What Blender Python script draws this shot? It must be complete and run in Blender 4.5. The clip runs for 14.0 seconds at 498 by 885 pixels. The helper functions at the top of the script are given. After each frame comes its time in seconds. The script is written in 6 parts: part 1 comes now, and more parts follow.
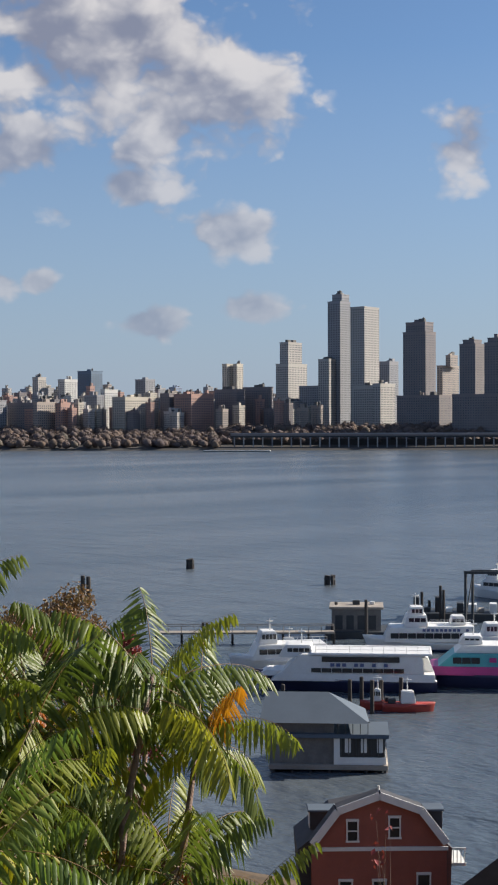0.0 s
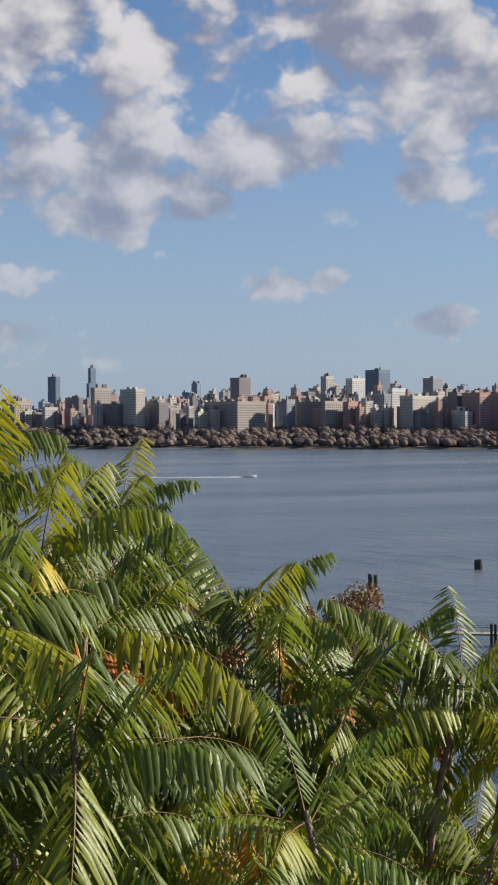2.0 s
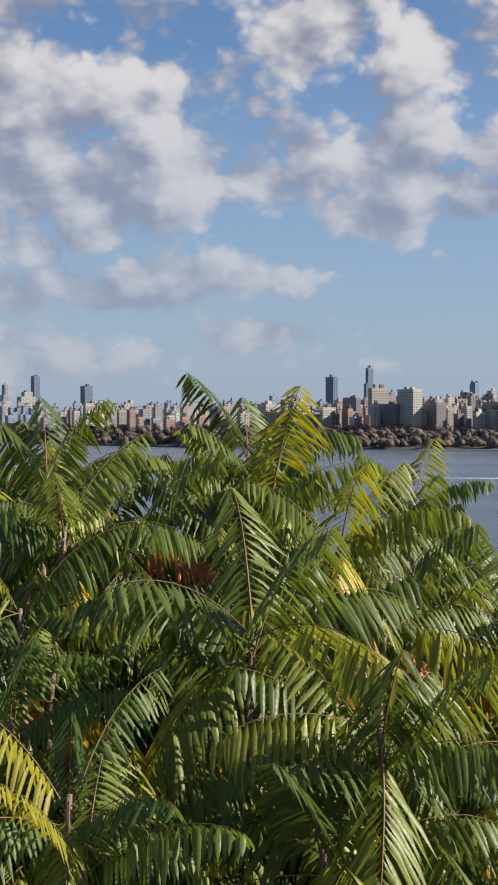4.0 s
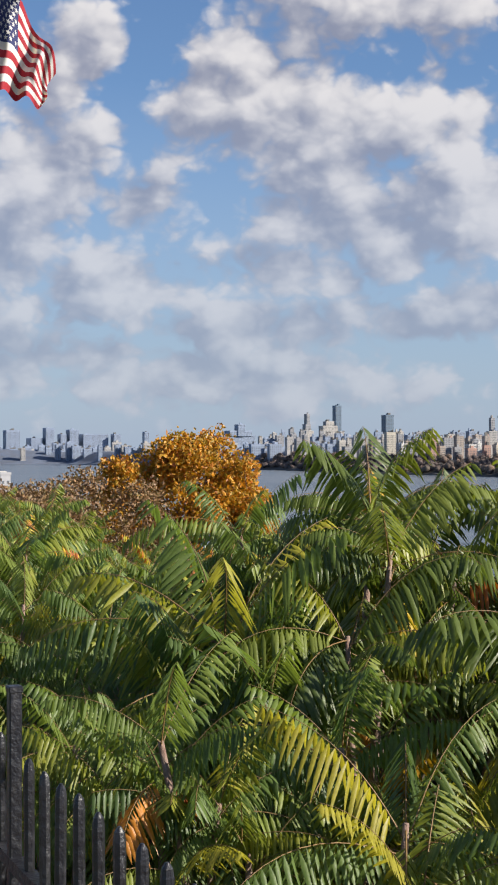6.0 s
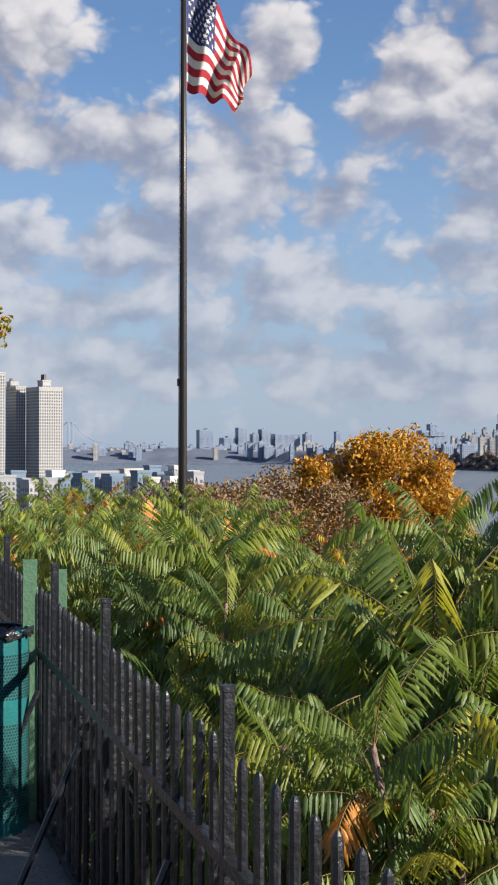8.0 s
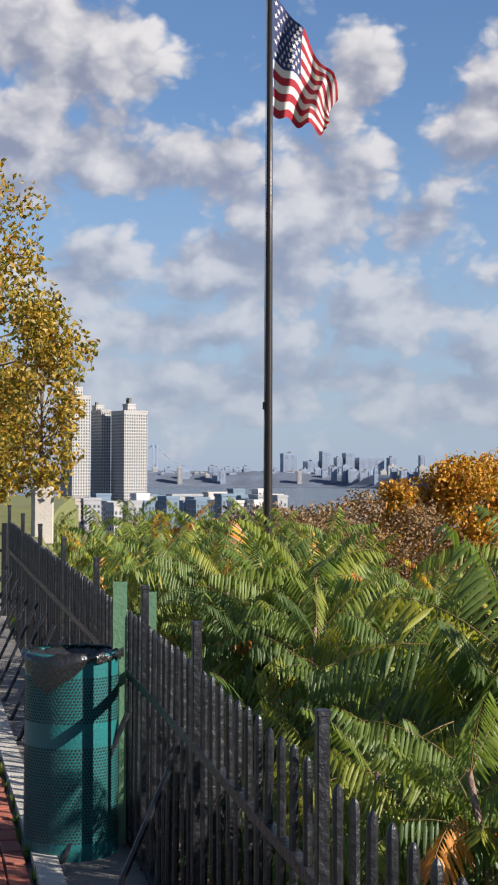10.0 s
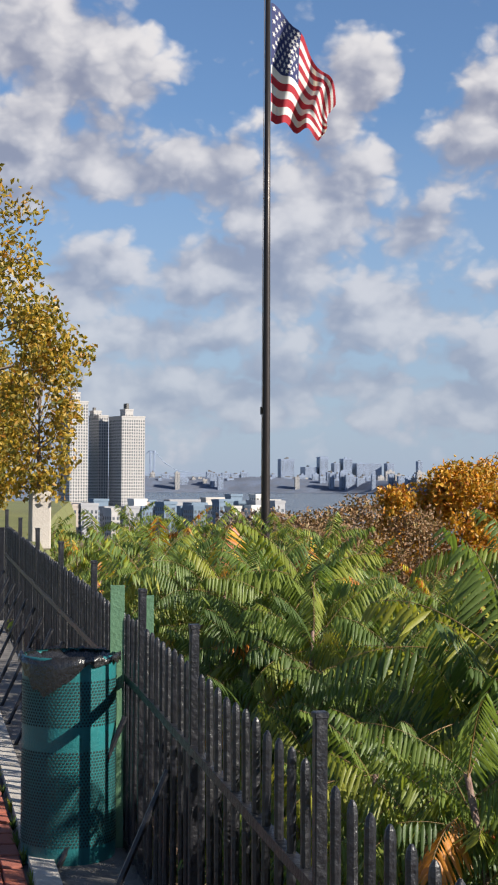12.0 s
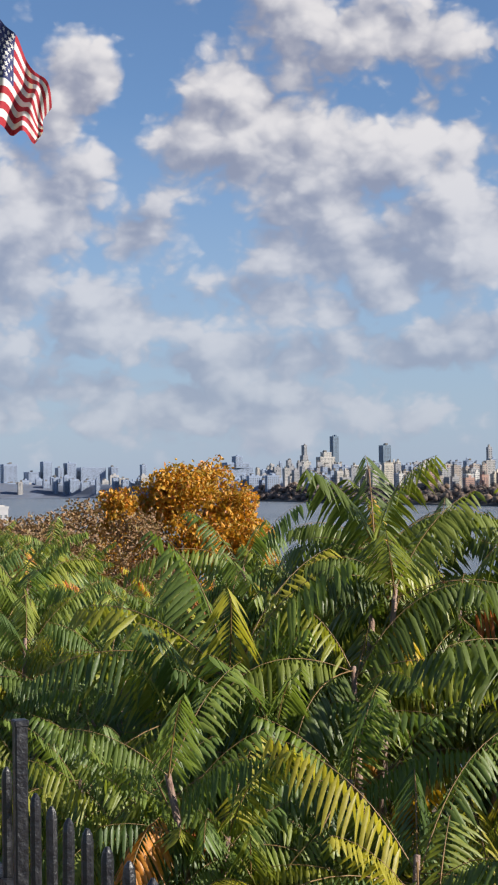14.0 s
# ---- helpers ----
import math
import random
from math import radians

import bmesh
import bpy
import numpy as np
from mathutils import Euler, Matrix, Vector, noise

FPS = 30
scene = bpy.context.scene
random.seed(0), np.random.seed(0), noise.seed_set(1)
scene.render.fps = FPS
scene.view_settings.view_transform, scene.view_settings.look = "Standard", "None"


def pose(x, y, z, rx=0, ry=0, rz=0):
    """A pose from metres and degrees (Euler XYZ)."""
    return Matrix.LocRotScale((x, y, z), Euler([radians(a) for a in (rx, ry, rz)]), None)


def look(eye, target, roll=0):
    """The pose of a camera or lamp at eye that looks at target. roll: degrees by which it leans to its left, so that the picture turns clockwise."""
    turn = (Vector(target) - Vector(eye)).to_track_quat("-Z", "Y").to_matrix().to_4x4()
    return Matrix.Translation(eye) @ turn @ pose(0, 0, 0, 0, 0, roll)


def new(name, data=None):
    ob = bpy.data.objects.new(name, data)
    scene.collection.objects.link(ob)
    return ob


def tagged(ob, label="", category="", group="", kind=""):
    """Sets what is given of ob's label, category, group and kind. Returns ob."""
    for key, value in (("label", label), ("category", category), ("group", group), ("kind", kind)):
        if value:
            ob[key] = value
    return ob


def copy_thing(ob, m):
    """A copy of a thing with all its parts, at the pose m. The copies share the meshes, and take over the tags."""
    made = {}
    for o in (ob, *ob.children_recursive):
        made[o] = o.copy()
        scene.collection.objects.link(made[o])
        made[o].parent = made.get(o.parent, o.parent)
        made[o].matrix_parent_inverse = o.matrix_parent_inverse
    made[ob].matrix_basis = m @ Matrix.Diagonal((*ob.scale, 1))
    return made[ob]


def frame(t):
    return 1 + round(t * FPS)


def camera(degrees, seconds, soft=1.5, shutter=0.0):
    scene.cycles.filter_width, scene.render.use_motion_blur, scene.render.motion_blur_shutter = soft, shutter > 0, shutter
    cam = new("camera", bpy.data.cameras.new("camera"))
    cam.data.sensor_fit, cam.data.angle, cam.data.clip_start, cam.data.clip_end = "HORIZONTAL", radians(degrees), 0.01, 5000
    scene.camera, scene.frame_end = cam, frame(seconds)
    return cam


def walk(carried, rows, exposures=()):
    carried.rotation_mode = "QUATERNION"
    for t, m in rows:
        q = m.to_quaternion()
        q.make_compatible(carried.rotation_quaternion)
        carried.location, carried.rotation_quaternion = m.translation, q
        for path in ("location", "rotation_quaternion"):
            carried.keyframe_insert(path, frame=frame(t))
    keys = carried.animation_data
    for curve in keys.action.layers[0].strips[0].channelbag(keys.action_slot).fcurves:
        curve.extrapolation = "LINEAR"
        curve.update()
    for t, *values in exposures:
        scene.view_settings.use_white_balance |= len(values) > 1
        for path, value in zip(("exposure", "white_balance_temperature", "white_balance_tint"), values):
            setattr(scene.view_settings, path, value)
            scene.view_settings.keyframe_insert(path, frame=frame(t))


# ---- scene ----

# Camera: a lookout turning on the spot, heights above the river at z = 0
EYE_Z = 35.0
FOV = 18.9
cam = camera(FOV, 14.0, 2.1)
PATH = [
    (0.0, 0.328, 0.354, 0.002, 42.93, -0.78, -0.19),
    (0.5, 0.311, 0.367, -0.001, 40.12, -0.79, -0.21),
    (1.0, 0.290, 0.385, -0.001, 36.86, -0.81, -0.19),
    (1.5, 0.273, 0.397, -0.001, 34.47, -0.80, -0.23),
    (2.0, 0.255, 0.409, 0.000, 31.96, -0.79, -0.14),
    (2.5, 0.233, 0.421, 0.000, 28.87, -0.86, 0.12),
    (3.0, 0.208, 0.433, 0.000, 25.53, -0.90, 0.08),
    (3.5, 0.201, 0.435, 0.001, 24.59, -0.79, 0.09),
    (4.0, 0.176, 0.442, 0.001, 21.38, -0.77, -0.03),
    (4.2, 0.165, 0.439, 0.002, 19.89, -0.77, 0.01),
    (6.3, 0.077, 0.449, 0.003, 8.86, 0.42, -0.12),
    (6.5, 0.075, 0.436, 0.005, 8.29, 0.42, -0.11),
    (7.0, 0.062, 0.443, 0.002, 7.06, 0.26, 0.14),
    (7.5, 0.044, 0.451, 0.002, 4.91, 0.20, 0.06),
    (8.0, 0.029, 0.487, 0.004, 2.57, 0.34, 0.07),
    (8.5, 0.014, 0.510, 0.002, 0.92, 0.67, 0.25),
    (9.0, 0.003, 0.510, 0.001, 0.00, 0.90, 0.35),
    (11.5, -0.001, 0.509, -0.003, -0.82, 1.47, 0.19),
    (12.0, -0.001, 0.513, -0.010, -0.55, 1.45, 0.27),
    (12.5, 0.013, 0.507, -0.008, 1.28, 1.47, 0.16),
    (13.0, 0.021, 0.499, -0.003, 3.62, 1.51, 0.11),
    (13.5, 0.037, 0.487, -0.004, 6.56, 1.53, -0.19),
    (14.0, 0.066, 0.475, -0.004, 10.00, 1.56, -0.67),
]

ROWS = []
for t, ex, ey, ez, az, tilt, lean in PATH:
    e = Vector((ex, ey, EYE_Z + ez))
    a, b = radians(az), radians(tilt)
    d = Vector((math.sin(a) * math.cos(b), math.cos(a) * math.cos(b), math.sin(b)))
    ROWS.append((t, look(e, e + d * 10, lean)))
walk(cam, ROWS, [(0.0, 0.76), (4.2, 0.82), (6.3, 0.96), (14.0, 0.96)])

# ---- sky and sun ----
SUN_AZ, SUN_EL = 115.0, 29.0
world = bpy.data.worlds.new("sky")
scene.world = world
world.use_nodes = True
wn, wl = world.node_tree.nodes, world.node_tree.links
wn.clear()


def wmath(op, a, b=None, clamp=False):
    n = wn.new("ShaderNodeMath")
    n.operation, n.use_clamp = op, clamp
    for i, v in enumerate((a, b)):
        if v is None:
            continue
        if isinstance(v, (int, float)):
            n.inputs[i].default_value = v
        else:
            wl.new(v, n.inputs[i])
    return n.outputs[0]


def wmix(fac, a, b):
    n = wn.new("ShaderNodeMix")
    n.data_type = "RGBA"
    for sock, v in ((n.inputs[0], fac), (n.inputs[6], a), (n.inputs[7], b)):
        if isinstance(v, (int, float)):
            sock.default_value = v
        elif isinstance(v, tuple):
            sock.default_value = (*v, 1)
        else:
            wl.new(v, sock)
    return n.outputs[2]


sky = wn.new("ShaderNodeTexSky")
sky.sky_type, sky.sun_disc = "NISHITA", False
sky.sun_elevation, sky.sun_rotation = radians(SUN_EL), radians(SUN_AZ)
sky.altitude, sky.air_density, sky.dust_density, sky.ozone_density = 40, 1.0, 0.4, 2.5
coord = wn.new("ShaderNodeTexCoord")
split = wn.new("ShaderNodeSeparateXYZ")
wl.new(coord.outputs["Generated"], split.inputs[0])
sx, sy, sz = split.outputs
az_n = wmath("MULTIPLY", wmath("ARCTAN2", sx, sy), 57.2958)
el_n = wmath("MULTIPLY", wmath("ARCSINE", sz), 57.2958)
place = wn.new("ShaderNodeCombineXYZ")
wl.new(az_n, place.inputs[0]), wl.new(el_n, place.inputs[1])
P = place.outputs[0]

cover = None


def cloud(az, el, wide, high):
    """A bank of cloud at a compass bearing and height, in degrees."""
    global cover
    m = wn.new("ShaderNodeMapping")
    m.inputs["Location"].default_value = (-az / wide, -el / high, 0)
    m.inputs["Scale"].default_value = (1 / wide, 1 / high, 1)
    wl.new(P, m.inputs[0])
    n = wn.new("ShaderNodeVectorMath")
    n.operation = "LENGTH"
    wl.new(m.outputs[0], n.inputs[0])
    v = n.outputs["Value"]
    cover = v if cover is None else wmath("MINIMUM", cover, v)


cloud(39, 13.8, 6.26, 4.87)
cloud(34.2, 10.2, 2.78, 1.97)
cloud(38.4, 8.9, 1.16, 0.812)
cloud(35.7, 8, 1.39, 0.812)
cloud(42.4, 7.3, 2.2, 1.04)
cloud(51.2, 10.2, 1.74, 1.62)
cloud(39.3, 3.8, 1.28, 0.58)
cloud(43.1, 4.4, 1.51, 0.696)
cloud(35, 5.4, 0.812, 0.522)
cloud(27.2, 10.4, 3.94, 3.25)
cloud(32, 10.4, 4.41, 1.86)
cloud(28.2, 14.5, 3.94, 3.25)
cloud(35.2, 14.5, 4.64, 4.18)
cloud(29.8, 8.2, 1.97, 1.28)
cloud(32.9, 5.3, 1.39, 0.696)
cloud(19.4, 9.5, 5.1, 2.78)
cloud(23.2, 10.6, 1.86, 1.39)
cloud(26.3, 7.9, 3.02, 1.39)
cloud(23.8, 15, 4.41, 2.32)
cloud(17.2, 14, 3.9, 3.48)
cloud(17.5, 5, 3.3, 1.3)
cloud(21.6, 3.3, 3.48, 0.812)
cloud(12.4, 12.6, 8.1, 6.67)
cloud(16.4, 16.5, 4.5, 2.9)
cloud(2.4, 11.2, 4.2, 5.8)
cloud(3.9, 14.9, 2.1, 2.61)
cloud(5.2, 6.5, 5.4, 2.32)
cloud(11, 7, 5.85, 1.74)
cloud(10.4, 4.7, 8.25, 1.74)
cloud(0, 7.6, 4.5, 2.75)
cloud(16, 4.8, 5.1, 1.59)
cloud(3, 3.6, 9, 1.45)
cloud(-7.8, 16.2, 5.4, 3.19)
cloud(-5.4, 11.7, 5.4, 2.61)
cloud(-1.6, 11, 3.3, 2.75)
cloud(-7.2, 7.8, 7.5, 2.9)
cloud(-2, 8, 6, 2.32)
cloud(-4, 5.4, 6, 1.74)
cloud(-10, 11.5, 6, 4.35)
cloud(14, 8.8, 7.5, 3.19)
cloud(-2, 3.2, 13.5, 2.32)
cloud(9, 3, 13.5, 1.89)
cloud(6, 9.3, 3.75, 2.17)
cloud(20, 5.6, 4.64, 1.16)
cloud(18.5, 13, 4, 3.5)
cloud(29.5, 13.5, 4.5, 3.5)
cloud(21.5, 9.5, 4.8, 1.8)
cloud(27.5, 9.2, 3.6, 1.9)


def wnoise(vec, scale, detail, rough, dist=0.0):
    n = wn.new("ShaderNodeTexNoise")
    n.inputs["Scale"].default_value, n.inputs["Detail"].default_value = scale, detail
    n.inputs["Roughness"].default_value, n.inputs["Distortion"].default_value = rough, dist
    wl.new(vec, n.inputs["Vector"])
    return n.outputs[0]


def wshift(dx, dy, sx=1.0, sy=1.45):
    m = wn.new("ShaderNodeMapping")
    m.inputs["Location"].default_value = (dx, dy, 0)
    m.inputs["Scale"].default_value = (sx, sy, 1)
    wl.new(P, m.inputs[0])
    return m.outputs[0]


def heap(dx, dy, detail):
    """Height of the piled cumulus heads, seen from a little aside."""
    v = wshift(dx, dy, 1.0, 1.3)
    w = wn.new("ShaderNodeTexNoise")
    w.inputs["Scale"].default_value, w.inputs["Detail"].default_value = 0.55, 2 + detail * 0.4
    wl.new(v, w.inputs["Vector"])
    push = wn.new("ShaderNodeVectorMath")
    push.operation = "MULTIPLY_ADD"
    wl.new(w.outputs["Color"], push.inputs[0])
    push.inputs[1].default_value = (1.7, 1.7, 0)
    wl.new(v, push.inputs[2])
    vor = wn.new("ShaderNodeTexVoronoi")
    vor.voronoi_dimensions, vor.feature = "2D", "SMOOTH_F1"
    vor.inputs["Scale"].default_value, vor.inputs["Detail"].default_value = 0.30, detail * 0.5
    vor.inputs["Roughness"].default_value, vor.inputs["Smoothness"].default_value = 0.58, 0.45
    wl.new(push.outputs[0], vor.inputs["Vector"])
    big = wnoise(v, 0.13, detail + 1, 0.52)
    return wmath("ADD", wmath("MULTIPLY", big, 2.0), wmath("MULTIPLY", wmath("SUBTRACT", 0.45, vor.outputs["Distance"]), 0.75))


h_here = heap(0, 0, 6.0)
h_sun = heap(0.8, 1.1, 3.0)
n_far = wnoise(wshift(7, 3, 0.35, 1.0), 0.5, 5, 0.6)
# outside the banks that can be made out the sky goes on half clouded
wide_cover = wmath("MULTIPLY_ADD", n_far, -3.2)
wide_cover.node.inputs[2].default_value = 2.75
rest = wn.new("ShaderNodeMapRange")
rest.inputs[1].default_value, rest.inputs[2].default_value = 18.0, 22.0
rest.inputs[3].default_value, rest.inputs[4].default_value = 2.5, 0.35
wl.new(el_n, rest.inputs[0])
cover = wmath("MINIMUM", cover, wmath("MAXIMUM", wide_cover, rest.outputs[0]))
body = wmath("ADD", wmath("MULTIPLY", wmath("SUBTRACT", 1.0, cover), 0.85), wmath("MULTIPLY", wmath("SUBTRACT", h_here, 0.76), 1.15))
ramp = wn.new("ShaderNodeMapRange")
ramp.interpolation_type = "SMOOTHSTEP"
ramp.inputs[1].default_value, ramp.inputs[2].default_value = -0.06, 0.40
wl.new(body, ramp.inputs[0])
dens = ramp.outputs[0]
lit = wmath("ADD", wmath("MULTIPLY", wmath("SUBTRACT", h_here, h_sun), 1.25), 0.50)
thick = wmath("MULTIPLY", wmath("SUBTRACT", body, 0.5), 0.15)
soft_lit = wn.new("ShaderNodeMapRange")
soft_lit.interpolation_type = "SMOOTHSTEP"
soft_lit.inputs[1].default_value, soft_lit.inputs[2].default_value = -0.12, 1.02
wl.new(wmath("SUBTRACT", lit, thick), soft_lit.inputs[0])
lit = soft_lit.outputs[0]
low = wn.new("ShaderNodeMapRange")
low.inputs[1].default_value, low.inputs[2].default_value = 0.0, 14.0
low.inputs[3].default_value, low.inputs[4].default_value = 1.0, 0.0
wl.new(el_n, low.inputs[0])
cloud_col = wmix(lit, (0.190, 0.206, 0.275), (0.56, 0.54, 0.54))
cloud_col = wmix(wmath("MULTIPLY", low.outputs[0], 0.55), cloud_col, (0.245, 0.285, 0.375))
sky_scaled = wn.new("ShaderNodeVectorMath")
sky_scaled.operation = "MULTIPLY"
wl.new(sky.outputs[0], sky_scaled.inputs[0])
sky_scaled.inputs[1].default_value = (0.0635, 0.0725, 0.0855)
sky_low = wmix(wmath("MULTIPLY", low.outputs[0], 0.8), sky_scaled.outputs[0], (0.248, 0.308, 0.425))
amount = wmath("MULTIPLY", dens, wmath("SUBTRACT", 0.94, wmath("MULTIPLY", low.outputs[0], 0.35)))
bg = wn.new("ShaderNodeBackground")
wl.new(wmix(amount, sky_low, cloud_col), bg.inputs[0])
bg.inputs[1].default_value = 0.76
wout = wn.new("ShaderNodeOutputWorld")
wl.new(bg.outputs[0], wout.inputs[0])

sun_data = bpy.data.lights.new("sun", "SUN")
sun_data.energy, sun_data.angle, sun_data.color = 5.0, radians(0.6), (1.0, 0.92, 0.80)
sun = new("sun", sun_data)
sa, se = radians(SUN_AZ), radians(SUN_EL)
sun_dir = Vector((math.sin(sa) * math.cos(se), math.cos(sa) * math.cos(se), math.sin(se)))
sun.matrix_world = look(sun_dir * 300, (0, 0, 0))


# ---- materials ----
def mat(name, colour, rough=0.6, metal=0.0, spec=0.5, vary=0.12, scale=4.0, fine=60.0, bump=0.1, stain=None, stain_amt=0.25, isl=False, obj=False, hue=0.0, transl=0.0, stops=None, coord_kind="Object"):
    """A surface with grain at two scales; stops: colours picked at random for each object or island."""
    m = bpy.data.materials.new(name)
    m.use_nodes = True
    n, l = m.node_tree.nodes, m.node_tree.links
    p = n["Principled BSDF"]
    p.inputs["Roughness"].default_value, p.inputs["Metallic"].default_value = rough, metal
    p.inputs["Specular IOR Level"].default_value = spec
    tc = n.new("ShaderNodeTexCoord")

    def noise_tex(s, d=4, r=0.55):
        t = n.new("ShaderNodeTexNoise")
        t.inputs["Scale"].default_value, t.inputs["Detail"].default_value, t.inputs["Roughness"].default_value = s, d, r
        l.new(tc.outputs[coord_kind], t.inputs["Vector"])
        return t.outputs[0]

    def mixc(fac, a, b, kind="MIX"):
        x = n.new("ShaderNodeMix")
        x.data_type, x.blend_type = "RGBA", kind
        for sock, v in ((x.inputs[0], fac), (x.inputs[6], a), (x.inputs[7], b)):
            if isinstance(v, (int, float)):
                sock.default_value = v
            elif isinstance(v, tuple):
                sock.default_value = (*v, 1)
            else:
                l.new(v, sock)
        return x.outputs[2]

    def span(v, lo, hi):
        x = n.new("ShaderNodeMapRange")
        x.inputs[1].default_value, x.inputs[2].default_value = 0.25, 0.75
        x.inputs[3].default_value, x.inputs[4].default_value = lo, hi
        l.new(v, x.inputs[0])
        return x.outputs[0]

    col = colour
    if stops:
        src = n.new("ShaderNodeObjectInfo").outputs["Random"] if obj else n.new("ShaderNodeNewGeometry").outputs["Random Per Island"]
        rp = n.new("ShaderNodeValToRGB")
        rp.color_ramp.elements[0].position, rp.color_ramp.elements[0].color = stops[0][0], (*stops[0][1], 1)
        rp.color_ramp.elements[1].position, rp.color_ramp.elements[1].color = stops[-1][0], (*stops[-1][1], 1)
        for pos, c in stops[1:-1]:
            el = rp.color_ramp.elements.new(pos)
            el.color = (*c, 1)
        l.new(src, rp.inputs[0])
        col = rp.outputs[0]
    big, small = noise_tex(scale), noise_tex(fine, 3)
    hs = n.new("ShaderNodeHueSaturation")
    if isinstance(col, tuple):
        hs.inputs["Color"].default_value = (*col, 1)
    else:
        l.new(col, hs.inputs["Color"])
    mul = n.new("ShaderNodeMath")
    mul.operation = "MULTIPLY"
    l.new(span(big, 1 - vary, 1 + vary), mul.inputs[0])
    l.new(span(small, 1 - vary * 0.7, 1 + vary * 0.7), mul.inputs[1])
    l.new(mul.outputs[0], hs.inputs["Value"])
    if hue:
        l.new(span(big, 0.5 - hue, 0.5 + hue), hs.inputs["Hue"])
    out = hs.outputs[0]
    if stain:
        out = mixc(span(noise_tex(scale * 2.3, 6, 0.65), -0.3 * stain_amt, stain_amt * 1.3), out, stain)
    l.new(out, p.inputs["Base Color"])
    rr = span(small, rough - 0.08, min(1, rough + 0.08))
    l.new(rr, p.inputs["Roughness"])
    if bump:
        b = n.new("ShaderNodeBump")
        b.inputs["Strength"].default_value, b.inputs["Distance"].default_value = bump, 0.02
        l.new(small, b.inputs["Height"])
        l.new(b.outputs[0], p.inputs["Normal"])
    if transl:
        tr = n.new("ShaderNodeBsdfTranslucent")
        br = mixc(1.0, out, (1.4, 1.4, 0.8), "MULTIPLY")
        l.new(br, tr.inputs[0])
        ms = n.new("ShaderNodeMixShader")
        ms.inputs[0].default_value = transl
        l.new(p.outputs[0], ms.inputs[1]), l.new(tr.outputs[0], ms.inputs[2])
        l.new(ms.outputs[0], n["Material Output"].inputs[0])
    return m


def flat(colour, rough, name="paint", **kw):
    return mat(name, colour, rough, **kw)


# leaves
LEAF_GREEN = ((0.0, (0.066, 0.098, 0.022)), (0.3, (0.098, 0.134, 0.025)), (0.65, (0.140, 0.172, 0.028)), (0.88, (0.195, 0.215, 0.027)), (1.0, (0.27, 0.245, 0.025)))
# brighter sumac green, standing in for stronger sunlight on part of the slope
LEAF_BRIGHTENED = ((0.0, (0.068, 0.112, 0.032)), (0.3, (0.102, 0.155, 0.036)), (0.65, (0.152, 0.202, 0.038)), (0.88, (0.22, 0.245, 0.038)), (1.0, (0.34, 0.30, 0.034)))
LEAF_TURN = ((0.0, (0.24, 0.26, 0.018)), (0.38, (0.42, 0.32, 0.022)), (0.6, (0.48, 0.22, 0.016)), (0.8, (0.36, 0.11, 0.014)), (1.0, (0.30, 0.05, 0.018)))
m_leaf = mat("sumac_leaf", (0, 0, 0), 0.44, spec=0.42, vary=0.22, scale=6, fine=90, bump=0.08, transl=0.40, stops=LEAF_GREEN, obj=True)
m_leaf_brightened = mat("sumac_leaf_brightened", (0, 0, 0), 0.46, spec=0.40, vary=0.22, scale=6, fine=90, bump=0.08, transl=0.44, stops=LEAF_BRIGHTENED, obj=True)
m_leaf_turn = mat("sumac_leaf_turning", (0, 0, 0), 0.45, vary=0.2, scale=6, fine=90, bump=0.08, transl=0.35, stops=LEAF_TURN, obj=True)
m_leaf_far = mat("sumac_leaf_far", (0, 0, 0), 0.47, spec=0.4, vary=0.2, scale=1.2, fine=20, bump=0.0, transl=0.38, stops=LEAF_BRIGHTENED)
m_leaf_far_turn = mat("sumac_leaf_far_turning", (0, 0, 0), 0.45, vary=0.2, scale=1.2, fine=20, bump=0.0, transl=0.3, stops=LEAF_TURN)
m_orange = mat("orange_leaf", (0, 0, 0), 0.5, vary=0.2, scale=0.5, fine=8, bump=0, transl=0.3, stops=((0, (0.24, 0.16, 0.02)), (0.5, (0.42, 0.23, 0.018)), (0.85, (0.52, 0.22, 0.015)), (1, (0.30, 0.10, 0.02))))
m_gold = mat("gold_leaf", (0, 0, 0), 0.5, vary=0.2, scale=0.5, fine=8, bump=0, transl=0.35, stops=((0, (0.10, 0.11, 0.02)), (0.4, (0.26, 0.19, 0.025)), (0.8, (0.42, 0.27, 0.03)), (1, (0.30, 0.13, 0.02))))
m_russet = mat("russet_leaf", (0, 0, 0), 0.6, vary=0.2, scale=0.5, fine=8, bump=0, transl=0.2, stops=((0, (0.14, 0.09, 0.05)), (0.6, (0.23, 0.125, 0.055)), (1, (0.17, 0.13, 0.05))))
m_red = mat("red_leaf", (0, 0, 0), 0.6, vary=0.2, scale=0.5, fine=8, bump=0, transl=0.2, stops=((0, (0.16, 0.03, 0.03)), (1, (0.28, 0.05, 0.05))))
m_bare = mat("bare_crown", (0, 0, 0), 0.95, vary=0.28, scale=0.05, fine=0.4, bump=0, stops=((0, (0.108, 0.082, 0.078)), (0.5, (0.122, 0.092, 0.080)), (0.85, (0.148, 0.102, 0.074)), (1, (0.10, 0.088, 0.072))))
m_bark = mat("sumac_bark", (0.17, 0.10, 0.075), 0.8, vary=0.3, scale=14, fine=120, bump=0.4, stain=(0.30, 0.25, 0.20), stain_amt=0.4)
m_stalk = mat("leaf_stalk", (0.17, 0.10, 0.035), 0.6, vary=0.3, scale=5, fine=50, bump=0)
